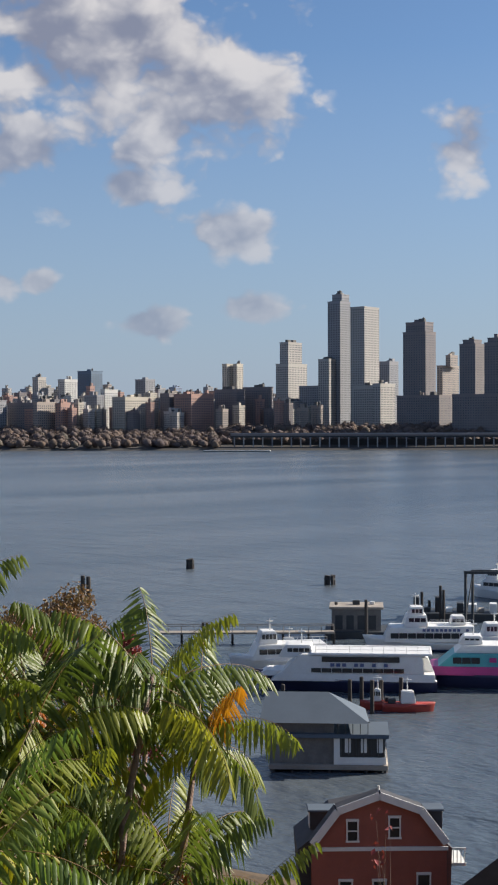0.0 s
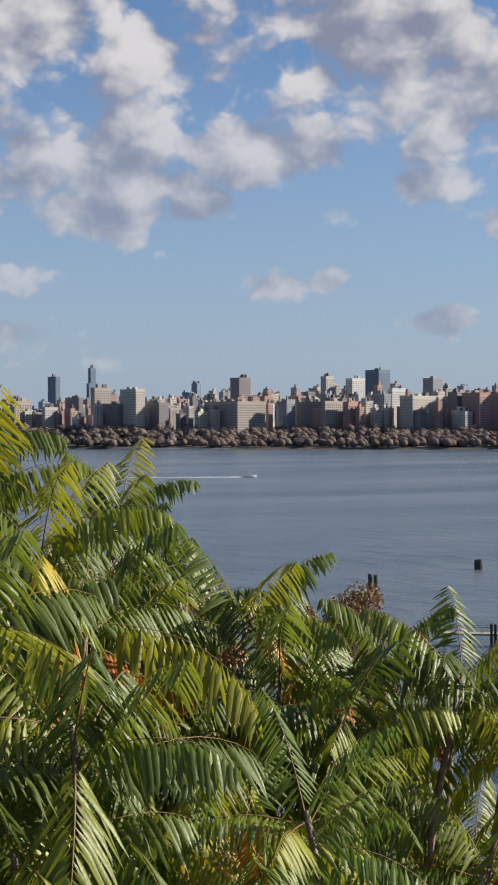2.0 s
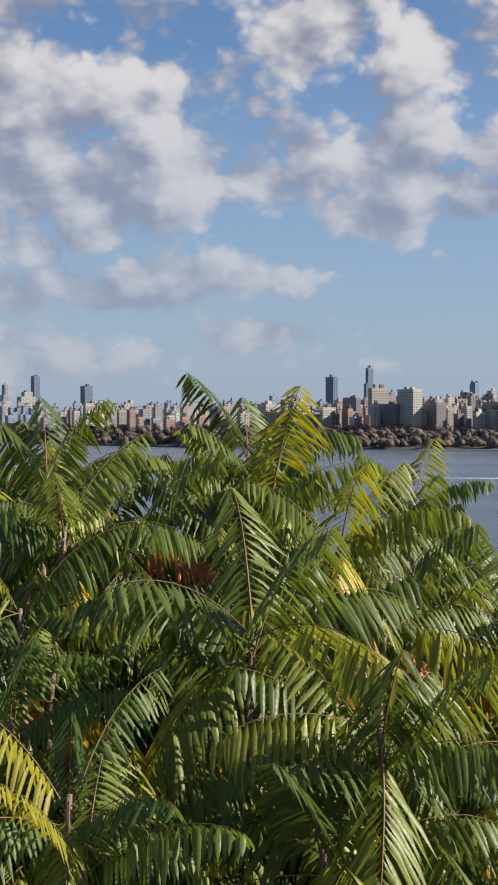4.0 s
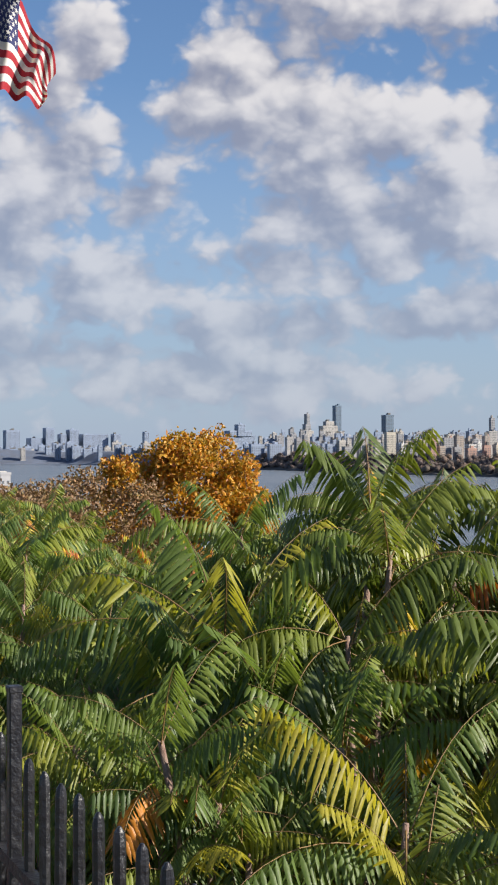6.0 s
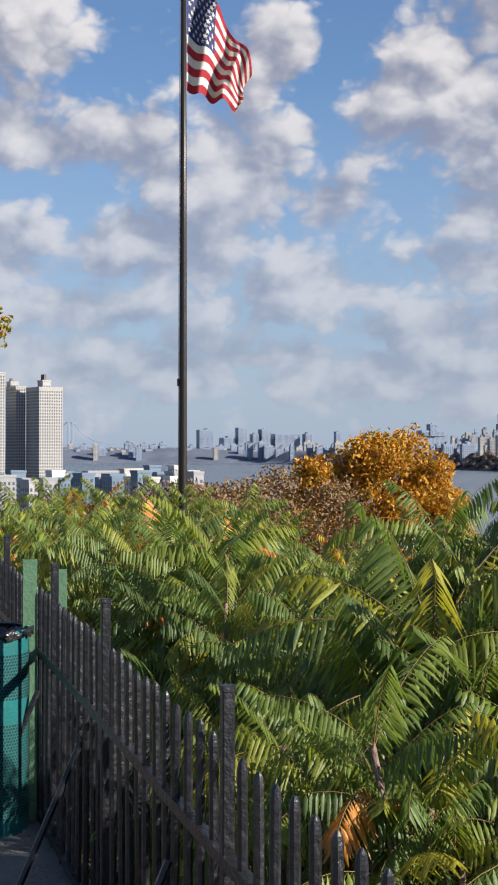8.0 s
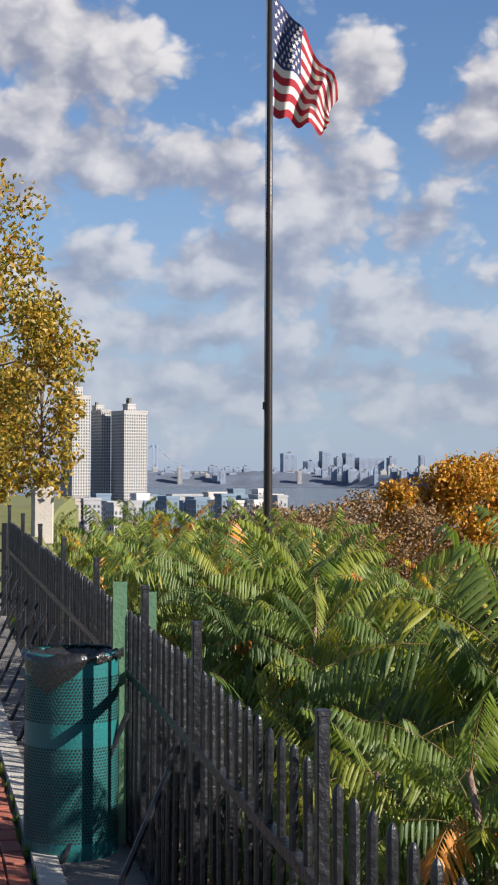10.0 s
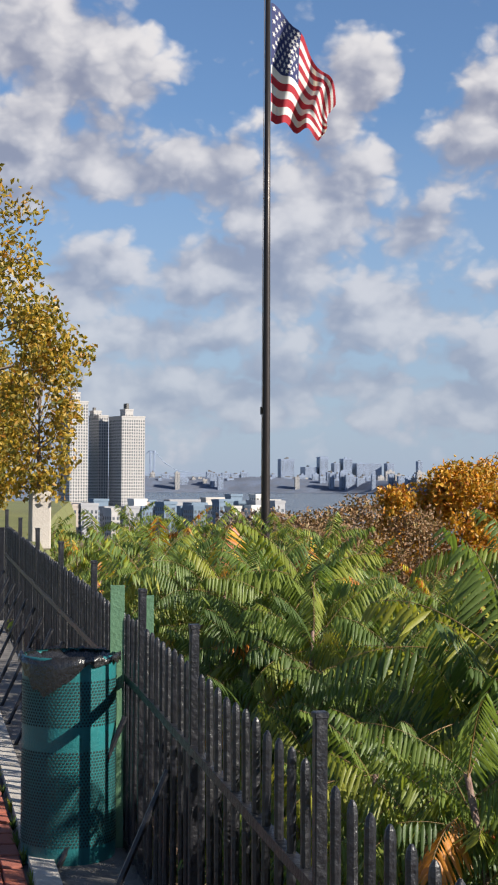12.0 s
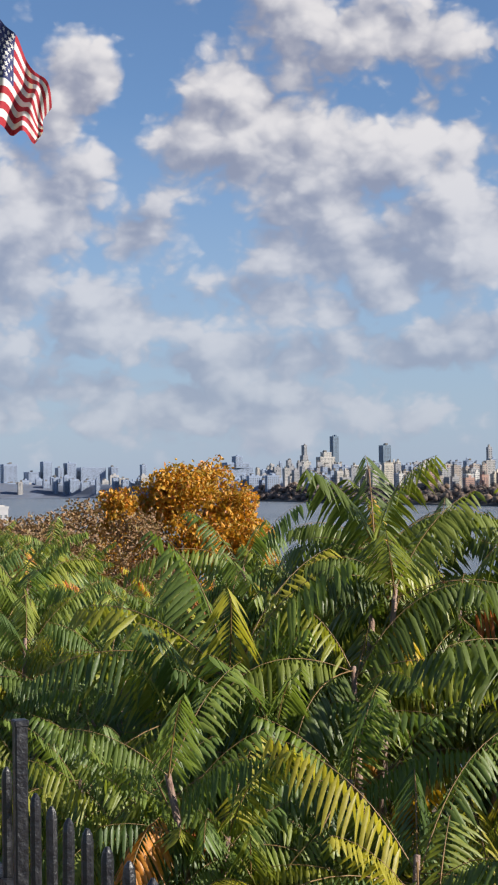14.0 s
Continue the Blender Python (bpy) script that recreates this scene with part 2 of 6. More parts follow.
m_twig = mat("twig", (0.16, 0.12, 0.09), 0.85, vary=0.25, scale=6, fine=50, bump=0.2)
# ground and setting
m_soil = mat("hillside_soil", (0.075, 0.055, 0.035), 0.95, vary=0.35, scale=0.7, fine=14, bump=0.6, stain=(0.16, 0.09, 0.03), stain_amt=0.5)
m_grass = mat("grass", (0.10, 0.12, 0.035), 0.9, vary=0.3, scale=0.8, fine=30, bump=0.6, stain=(0.22, 0.17, 0.08), stain_amt=0.4)
m_concrete = mat("concrete", (0.42, 0.39, 0.35), 0.85, vary=0.15, scale=1.5, fine=40, bump=0.3, stain=(0.2, 0.18, 0.15), stain_amt=0.4)
m_path = mat("path", (0.10, 0.095, 0.09), 0.9, vary=0.2, scale=1.2, fine=50, bump=0.4, stain=(0.3, 0.27, 0.24), stain_amt=0.5)
m_brick_red = mat("paver", (0, 0, 0), 0.85, vary=0.2, scale=3, fine=60, bump=0.3, obj=True, stops=((0, (0.26, 0.07, 0.045)), (0.5, (0.34, 0.10, 0.06)), (1, (0.22, 0.075, 0.055))))
m_iron = mat("black_iron", (0.008, 0.0085, 0.012), 0.40, spec=0.5, vary=0.35, scale=9, fine=40, bump=0.35, stain=(0.04, 0.038, 0.04), stain_amt=0.12)
m_pole = mat("bronze_pole", (0.030, 0.024, 0.022), 0.38, metal=0.5, vary=0.15, scale=1.5, fine=40, bump=0.05)
m_green_post = mat("green_paint", (0.085, 0.17, 0.10), 0.5, vary=0.12, scale=4, fine=60, bump=0.2)
m_teal = mat("teal_paint", (0.010, 0.125, 0.135), 0.42, vary=0.12, scale=5, fine=80, bump=0.15, stain=(0.03, 0.08, 0.08), stain_amt=0.3)
m_hole = mat("dark_hole", (0.006, 0.012, 0.012), 0.8, vary=0.05, bump=0)
m_bag = mat("black_bag", (0.012, 0.012, 0.013), 0.28, spec=0.7, vary=0.2, scale=12, fine=60, bump=0.3)
m_red_cloth = mat("red_cloth", (0.33, 0.018, 0.032), 0.8, vary=0.1, scale=5, fine=300, bump=0.1, transl=0.25)
m_white_cloth = mat("white_cloth", (0.60, 0.585, 0.585), 0.8, vary=0.06, scale=5, fine=300, bump=0.1, transl=0.25)
m_blue_cloth = mat("blue_cloth", (0.022, 0.03, 0.11), 0.8, vary=0.1, scale=5, fine=300, bump=0.1, transl=0.15)


def water_material():
    m = bpy.data.materials.new("river_water")
    m.use_nodes = True
    n, l = m.node_tree.nodes, m.node_tree.links
    p = n["Principled BSDF"]
    p.inputs["Base Color"].default_value = (0.055, 0.08, 0.09, 1)
    p.inputs["Roughness"].default_value, p.inputs["IOR"].default_value = 0.27, 1.33
    tc = n.new("ShaderNodeTexCoord")

    def tex(sx, sy, scale, detail, rot=0.0):
        mp = n.new("ShaderNodeMapping")
        mp.inputs["Scale"].default_value = (sx, sy, 1)
        mp.inputs["Rotation"].default_value = (0, 0, rot)
        l.new(tc.outputs["Object"], mp.inputs[0])
        t = n.new("ShaderNodeTexNoise")
        t.inputs["Scale"].default_value, t.inputs["Detail"].default_value = scale, detail
        l.new(mp.outputs[0], t.inputs["Vector"])
        return t.outputs[0]

    ripple = tex(1, 0.6, 0.9, 5, 0.4)
    swell = tex(1, 0.5, 0.12, 4, 0.7)
    drift = tex(0.0022, 0.011, 1.0, 6, 0.75)
    calm = n.new("ShaderNodeMapRange")
    calm.inputs[1].default_value, calm.inputs[2].default_value = 0.40, 0.68
    calm.inputs[3].default_value, calm.inputs[4].default_value = 1.0, 0.2
    l.new(drift, calm.inputs[0])
    b1 = n.new("ShaderNodeBump")
    b1.inputs["Distance"].default_value = 0.5
    l.new(calm.outputs[0], b1.inputs["Strength"])
    l.new(ripple, b1.inputs["Height"])
    b2 = n.new("ShaderNodeBump")
    b2.inputs["Distance"].default_value, b2.inputs["Strength"].default_value = 1.7, 0.7
    l.new(swell, b2.inputs["Height"]), l.new(b1.outputs[0], b2.inputs["Normal"])
    l.new(b2.outputs[0], p.inputs["Normal"])
    cr = n.new("ShaderNodeValToRGB")
    cr.color_ramp.elements[0].position, cr.color_ramp.elements[0].color = 0.35, (0.052, 0.072, 0.092, 1)
    cr.color_ramp.elements[1].position, cr.color_ramp.elements[1].color = 0.75, (0.128, 0.142, 0.157, 1)
    l.new(drift, cr.inputs[0]), l.new(cr.outputs[0], p.inputs["Base Color"])
    return m


m_water = water_material()


# ---- helpers of this scene ----
def polar(az, d, z=0.0):
    """A place at a compass bearing and distance from the lookout."""
    return Vector((d * math.sin(radians(az)), d * math.cos(radians(az)), z))


def mesh_of(name, verts, faces, material, smooth=False):
    me = bpy.data.meshes.new(name)
    me.from_pydata([tuple(v) for v in verts], [], faces)
    me.materials.append(material)
    if smooth:
        me.polygons.foreach_set("use_smooth", [True] * len(me.polygons))
    me.update()
    return me


def part(name, bm, material, parent=None, label="", m=None, smooth=False):
    """One mesh object under a thing or a part, from a bmesh or a mesh."""
    if isinstance(bm, bmesh.types.BMesh):
        me = bpy.data.meshes.new(name)
        bm.to_mesh(me)
        bm.free()
        me.materials.append(material)
        if smooth:
            me.polygons.foreach_set("use_smooth", [True] * len(me.polygons))
    else:
        me = bm
    ob = new(name, me)
    if parent is not None:
        ob.parent = parent
    if m is not None:
        ob.matrix_basis = m
    if label:
        tagged(ob, label)
    return ob


def thing(name, label, category, group="", m=None, kind=""):
    ob = new(name)
    ob.empty_display_size = 0.2
    tagged(ob, label, category, group, kind)
    if m is not None:
        ob.matrix_basis = m
    return ob


def add_box(bm, x0, x1, y0, y1, z0, z1, m=None, bevel=0.0):
    v = [bm.verts.new(p) for p in ((x0, y0, z0), (x1, y0, z0), (x1, y1, z0), (x0, y1, z0), (x0, y0, z1), (x1, y0, z1), (x1, y1, z1), (x0, y1, z1))]
    fs = [bm.faces.new([v[i] for i in q]) for q in ((0, 3, 2, 1), (4, 5, 6, 7), (0, 1, 5, 4), (1, 2, 6, 5), (2, 3, 7, 6), (3, 0, 4, 7))]
    if bevel:
        es = list({e for f in fs for e in f.edges})
        r = bmesh.ops.bevel(bm, geom=es, offset=bevel, segments=1, affect="EDGES")
        v = list({w for f in r["faces"] for w in f.verts} | {w for w in v if w.is_valid})
    if m is not None:
        bmesh.ops.transform(bm, matrix=m, verts=v)
    return v


def box(x0, x1, y0, y1, z0, z1, bevel=0.0):
    bm = bmesh.new()
    add_box(bm, x0, x1, y0, y1, z0, z1, None, bevel)
    return bm


def add_tube(bm, pts, radii, sides=7, cap=True):
    rings = []
    for i, p in enumerate(pts):
        a, b = Vector(pts[max(i - 1, 0)]), Vector(pts[min(i + 1, len(pts) - 1)])
        d = (b - a).normalized() if (b - a).length > 1e-9 else Vector((0, 0, 1))
        u = d.cross(Vector((0.3, 0.9, 0.1))).normalized()
        w = d.cross(u)
        rings.append([bm.verts.new(Vector(p) + (u * math.cos(k * math.tau / sides) + w * math.sin(k * math.tau / sides)) * radii[i]) for k in range(sides)])
    for r0, r1 in zip(rings, rings[1:]):
        for k in range(sides):
            bm.faces.new((r0[k], r0[(k + 1) % sides], r1[(k + 1) % sides], r1[k]))
    if cap:
        bm.faces.new(rings[0][::-1]), bm.faces.new(rings[-1])


def tube(pts, radii, sides=7):
    bm = bmesh.new()
    if isinstance(radii, (int, float)):
        radii = [radii] * len(pts)
    add_tube(bm, pts, radii, sides)
    return bm


def interp(x, xs, ys):
    return float(np.interp(x, xs, ys))

# ---- ground, river and far shores ----
FENCE_DIR = Vector((-0.2356, 0.9719, 0))
FENCE_AT = Vector((0.15, 4.43, 0))


def fence_point(s, z=0.0):
    """A place s metres along the fence, north of its first tall post."""
    p = FENCE_AT + FENCE_DIR * s
    return Vector((p.x, p.y, z))


def fence_top(s):
    return interp(s, (-6, 0, 1.7, 2.9, 9.3, 20), (EYE_Z - 0.72, EYE_Z - 0.617, EYE_Z - 0.553, EYE_Z - 0.51, EYE_Z - 0.384, EYE_Z - 0.15))


def beyond(x, y):
    """Metres past the fence, towards the river."""
    return (x - FENCE_AT.x) * 0.9719 + (y - FENCE_AT.y) * 0.2356


def walk_z(y):
    return EYE_Z - 1.98 + 0.027 * max(min(y, 40), -5)


def hill_z(x, y):
    e = beyond(x, y)
    n = noise.noise(Vector((x * 0.09, y * 0.09, 0.3))) * 1.0 + noise.noise(Vector((x * 0.4, y * 0.4, 2.3))) * 0.18
    top = walk_z(y) - 0.25
    if e < 0.25:
        return top - 0.6
    north = min(max((y - 12) / 25, 0), 1) * 1.2
    z = interp(e, (0.25, 0.8, 2.2, 9, 16, 47, 60, 92, 100, 130), (top - 0.6, top - 1.4, EYE_Z - 4.2 + north, EYE_Z - 4.6 + north, EYE_Z - 9.5, 3.0, 2.0, 1.6, -2.0, -6.0))
    return z + n * interp(e, (0.3, 3, 60, 95), (0.05, 0.7, 0.6, 0.0))


def terrain():
    xs = np.concatenate([np.linspace(-260, -12, 24), np.arange(-11, 16, 0.7), np.linspace(16, 150, 62)])
    ys = np.concatenate([np.linspace(-160, -6, 18), np.arange(-5, 40, 0.9), np.linspace(41, 420, 70)])
    verts = [(x, y, hill_z(x, y)) for y in ys for x in xs]
    w = len(xs)
    faces = [(j * w + i, j * w + i + 1, (j + 1) * w + i + 1, (j + 1) * w + i) for j in range(len(ys) - 1) for i in range(w - 1)]
    ob = new("ground", mesh_of("ground", verts, faces, m_soil, True))
    tagged(ob, "steep brown hillside of soil and leaf litter", "ground", kind="structure")


terrain()

bm = bmesh.new()
bmesh.ops.create_grid(bm, x_segments=2, y_segments=2, size=9000)
water = part("water", bm, m_water)
tagged(water, "wide blue-grey river with wind ripples", "river", kind="structure")

# east shore recedes to the north
SHORE_AZ = (-14, -4, 0, 3, 5, 8, 10, 14, 20, 30, 45, 70)
SHORE_D = (4300, 4300, 4250, 4200, 3900, 3300, 2950, 2400, 2010, 1890, 1860, 1860)


def shore(az):
    return interp(az, SHORE_AZ, SHORE_D)


def land_z(az, back):
    """Height of the far land, so many metres behind the water's edge."""
    n = noise.noise(Vector((az * 0.35, 1.7, 0)))
    high = interp(az, (-14, 0, 6, 10, 14, 20, 70), (52, 46, 40, 30, 26, 24, 22))
    return interp(back, (-6, 0, 4, 40, 130, 700), (-3, 0.4, 2.0, 5, high * (0.85 + 0.2 * n), high * 1.0 + 3 * n))


m_far_land = mat("far_bank", (0.05, 0.048, 0.046), 0.95, vary=0.25, scale=0.02, fine=0.2, bump=0.0, stain=(0.085, 0.07, 0.06), stain_amt=0.5)


# distance haze is put into the blue of this ridge colour
m_ridge = mat("haze_blue_ridge", (0.095, 0.12, 0.175), 0.95, vary=0.35, scale=0.012, fine=0.25, bump=0.0, stain=(0.085, 0.085, 0.095), stain_amt=0.5)


def far_land():
    azs = np.arange(-16, 72, 0.5)
    backs = (-6, 0, 4, 12, 30, 60, 100, 150, 220, 400, 700)
    verts = [polar(a, shore(a) + b, land_z(a, b)) for a in azs for b in backs]
    w = len(backs)
    faces = [(i * w + j, i * w + j + 1, (i + 1) * w + j + 1, (i + 1) * w + j) for i in range(len(azs) - 1) for j in range(w - 1)]
    me = mesh_of("far_shore_ground", verts, faces, m_far_land, True)
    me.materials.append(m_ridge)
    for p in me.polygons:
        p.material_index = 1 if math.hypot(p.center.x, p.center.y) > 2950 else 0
    ob = new("far_shore_ground", me)
    tagged(ob, "low wooded bank and ridge coloured haze-blue across the river", "ground", kind="structure")


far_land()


def clump_tree(verts, faces, c, r, h, n, rng):
    """Adds a crown of ragged leaf clumps round c."""
    for _ in range(n):
        u, v = rng.uniform(0, math.tau), rng.uniform(-0.5, 1)
        s = math.sqrt(max(0, 1 - v * v)) * rng.uniform(0.55, 1.0)
        p = c + Vector((math.cos(u) * s * r, math.sin(u) * s * r, v * h))
        k = r * rng.uniform(0.06, 0.13)
        a = Vector((rng.gauss(0, 1), rng.gauss(0, 1), rng.gauss(0, 1))).normalized()
        b = a.cross(Vector((rng.gauss(0, 1), rng.gauss(0, 1), rng.gauss(0, 1)))).normalized()
        d = a.cross(b)
        i = len(verts)
        verts += [p + a * k, p + b * k * 0.8, p - a * k * 0.9, p - b * k * 0.7, p + d * k * 0.4]
        faces += [(i, i + 1, i + 4), (i + 1, i + 2, i + 4), (i + 2, i + 3, i + 4), (i + 3, i, i + 4)]


def crown_ball():
    bm = bmesh.new()
    bmesh.ops.create_icosphere(bm, subdivisions=1, radius=1)
    vs = [v.co.copy() for v in bm.verts]
    bm.verts.index_update()
    fs = [tuple(v.index for v in f.verts) for f in bm.faces]
    bm.free()
    return vs, fs


BALL = crown_ball()


def far_woods():
    rng = random.Random(5)
    verts, faces = [], []
    for k in range(2700):
        az = rng.uniform(-13, 58)
        far = shore(az)
        back = rng.uniform(6, 150) if az < 42 else rng.uniform(45, 150)
        if far > 2900:
            continue
        r = rng.uniform(4.6, 9.0)
        p = polar(az, far + back, land_z(az, back) + r * 0.75)
        o, q = len(verts), rng.uniform(0, 90)
        for c in BALL[0]:
            n = 1 + 0.42 * noise.noise(c * 1.7 + Vector((q, 0, 0))) + 0.30 * noise.noise(c * 4.1 + Vector((0, q, 0)))
            verts.append(p + Vector((c.x * r * n, c.y * r * n, c.z * r * 0.85 * n)) * 0.8)
        faces += [tuple(o + i for i in f) for f in BALL[1]]
        clump_tree(verts, faces, p, r * 0.98, r * rng.uniform(0.75, 0.95), 72, rng)
    ob = new("far_woods", mesh_of("far_woods", verts, faces, m_bare, True))
    tagged(ob, "bare brown autumn woods along the far bank", "woods", kind="stuff")


far_woods()


# ---- sumac ----
def frond_mesh(name, length, pairs, elev, seed, rows, material, leaf_len=0.125, leaf_w=0.0225):
    """A compound leaf that starts at the origin along +X, rising by elev degrees and arching over."""
    rng = random.Random(seed)
    verts, faces, mats = [], [], []
    n = 11
    hang0, curl0 = rng.uniform(0.55, 1.25), rng.uniform(0.3, 0.62)
    ang = radians(elev)
    bend = radians(rng.uniform(55, 85)) * (0.6 + 0.5 * math.cos(ang))
    pts, tans = [Vector((0, 0, 0))], []
    yaw = 0.0
    sway = rng.uniform(-0.35, 0.35)
    for i in range(n):
        t = i / (n - 1)
        a = ang - bend * t ** 1.5
        yaw = sway * t
        d = Vector((math.cos(a) * math.cos(yaw), math.cos(a) * math.sin(yaw), math.sin(a)))
        tans.append(d)
        pts.append(pts[-1] + d * length / (n - 1))
    pts = pts[:-1]
    for i, (p, d) in enumerate(zip(pts, tans)):
        side = d.cross(Vector((0, 0, 1))).normalized()
        r = 0.0042 * (1 - 0.8 * i / n)
        up = side.cross(d)
        verts += [p + side * r, p + up * r, p - side * r]
        if i:
            k = len(verts) - 6
            for q in range(3):
                faces.append((k + q, k + (q + 1) % 3, k + 3 + (q + 1) % 3, k + 3 + q))
                mats.append(1)
    for j in range(pairs):
        t = 0.16 + 0.82 * j / (pairs - 1)
        f = t * (n - 1)
        i = min(int(f), n - 2)
        p = pts[i].lerp(pts[i + 1], f - i)
        d = tans[i]
        side = d.cross(Vector((0, 0, 1))).normalized()
        for s in (-1, 1):
            if rng.random() < 0.03:
                continue
            ll = leaf_len * (0.72 + 0.5 * math.sin(math.pi * min(1, t * 0.9 + 0.08)) - 0.55 * max(0, t - 0.75) * 2) * rng.uniform(0.74, 1.14)
            hang = hang0 + rng.gauss(0, 0.12)
            ld = (side * s + d * rng.uniform(0.24, 0.50) - Vector((0, 0, 1)) * hang).normalized()
            wd = (d - ld * d.dot(ld)).normalized()
            wd = Matrix.Rotation(rng.gauss(0, 0.30), 3, ld) @ wd
            nn = ld.cross(wd) * (1 if s < 0 else -1)
            curl = curl0 + rng.uniform(-0.14, 0.14)
            w = leaf_w * rng.uniform(0.85, 1.15)
            base = len(verts)
            prof = ((0.30, 0.95), (0.68, 0.82)) if rows == 3 else ((0.45, 1.0),)
            verts.append(p.copy())
            for tt, ww in prof:
                c = p + ld * ll * tt - Vector((0, 0, 1)) * ll * curl * tt * tt
                lift = nn * w * 0.22 * ww
                verts += [c + wd * w * 0.5 * ww + lift, c, c - wd * w * 0.5 * ww + lift]
            verts.append(p + ld * ll - Vector((0, 0, 1)) * ll * curl)
            tip = len(verts) - 1
            faces += [(base, base + 1, base + 2), (base, base + 2, base + 3)]
            for q in range(len(prof) - 1):
                o = base + 1 + 3 * q
                faces += [(o, o + 3, o + 4, o + 1), (o + 1, o + 4, o + 5, o + 2)]
            o = base + 1 + 3 * (len(prof) - 1)
            faces += [(o, tip, o + 1), (o + 1, tip, o + 2)]
            mats += [0] * (4 + 2 * (len(prof) - 1))
    me = mesh_of(name, verts, faces, material, True)
    me.materials.append(m_stalk)
    me.polygons.foreach_set("material_index", mats)
    me.update()
    return me


ELEVS = (62, 42, 22, 0, -24)
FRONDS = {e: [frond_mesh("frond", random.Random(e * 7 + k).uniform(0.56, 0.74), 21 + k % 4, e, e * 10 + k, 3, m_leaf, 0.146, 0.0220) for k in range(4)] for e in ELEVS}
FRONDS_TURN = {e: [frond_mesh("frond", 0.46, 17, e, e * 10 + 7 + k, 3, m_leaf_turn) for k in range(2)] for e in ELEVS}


FRONDS_BRIGHTENED = {e: [frond_mesh("frond", random.Random(e * 5 + k).uniform(0.58, 0.78), 21 + k % 4, e, e * 10 + 50 + k, 3, m_leaf_brightened, 0.128, 0.0205) for k in range(4)] for e in ELEVS}


def rosette(rng, n):
    """Fronds round a branch tip: (elevation, bearing, scale)."""
    out = []
    a = rng.uniform(0, math.tau)
    for k in range(n):
        e = ELEVS[min(4, int(k / n * 5.2 + rng.uniform(-0.4, 0.4)) if k else 0)]
        out.append((e, a, rng.uniform(0.82, 1.15)))
        a += 2.4 + rng.uniform(-0.3, 0.3)
    return out


def sumac_tips(rng, n, radius, depth):
    """Branch tips of one shrub, relative to its top."""
    tips = [Vector((rng.uniform(-0.1, 0.1), rng.uniform(-0.1, 0.1), 0))]
    a = rng.uniform(0, math.tau)
    for k in range(1, n):
        r = radius * math.sqrt(k / n) * rng.uniform(0.75, 1.1)
        tips.append(Vector((math.cos(a) * r, math.sin(a) * r, -depth * (k / n) * rng.uniform(0.75, 1.15))))
        a += 2.4
    return tips


def stems(rng, tips, base_z):
    """A leaning trunk that forks to the tips; the top is the origin."""
    bm = bmesh.new()
    foot = Vector((rng.uniform(-0.4, 0.4), rng.uniform(-0.4, 0.4), base_z))
    fork = Vector((rng.uniform(-0.15, 0.15), rng.uniform(-0.15, 0.15), tips[0].z - 1.2))
    mid = foot.lerp(fork, 0.5) + Vector((rng.uniform(-0.12, 0.12), rng.uniform(-0.12, 0.12), 0))
    add_tube(bm, [foot, mid, fork, fork.lerp(tips[0], 0.5) + Vector((rng.uniform(-0.06, 0.06), rng.uniform(-0.06, 0.06), 0)), tips[0]], [0.045, 0.036, 0.028, 0.018, 0.009])
    for tip in tips[1:]:
        z = min(fork.z, tip.z - 0.5)
        k = min(max((z - foot.z) / max(fork.z - foot.z, 0.1), 0.25), 1)
        start = foot.lerp(mid, k * 2) if k < 0.5 else mid.lerp(fork, k * 2 - 1)
        knee = start.lerp(tip, 0.55) + Vector(((tip.x - start.x) * 0.25, (tip.y - start.y) * 0.25, -0.12))
        add_tube(bm, [start, knee, tip], [0.024, 0.018, 0.009], 6)
    return bm


def near_sumac(x, y, ztop, n_tips, radius, depth, seed, turn=0.12, per=11, size=1.0, light=False):
    """A sumac whose compound leaves are pieces of their own."""
    rng = random.Random(seed)
    base = hill_z(x, y) - 0.1
    words = "green sumac shrub with arching compound leaves" if turn < 0.2 else "sumac shrub turning yellow and red, drooping compound leaves"
    ob = thing("sumac_shrub", words, "shrub", "sumacs on the hillside", pose(x, y, base))
    top = ztop - base
    tips = sumac_tips(rng, n_tips, radius, depth)
    bm = stems(rng, tips, -top)
    part("trunk", bm, m_bark, ob, m=pose(0, 0, top), smooth=True)
    for i, tip in enumerate(tips):
        for e, a, s in rosette(rng, per):
            old = turn * (2.2 if e < 0 else 0.6 if e < 30 else 0.12) + (0.10 if i > n_tips * 0.6 else 0)
            pool = FRONDS_TURN if rng.random() < old else FRONDS_BRIGHTENED if light else FRONDS
            me = pool[e][rng.randrange(len(pool[e]))]
            f = new("frond", me)
            f.parent = ob
            f.matrix_basis = Matrix.Translation((tip.x, tip.y, tip.z + top - rng.uniform(0, 0.12))) @ Euler((rng.uniform(-0.15, 0.15), 0, a)).to_matrix().to_4x4() @ Matrix.Scale(s * size, 4)
    return ob


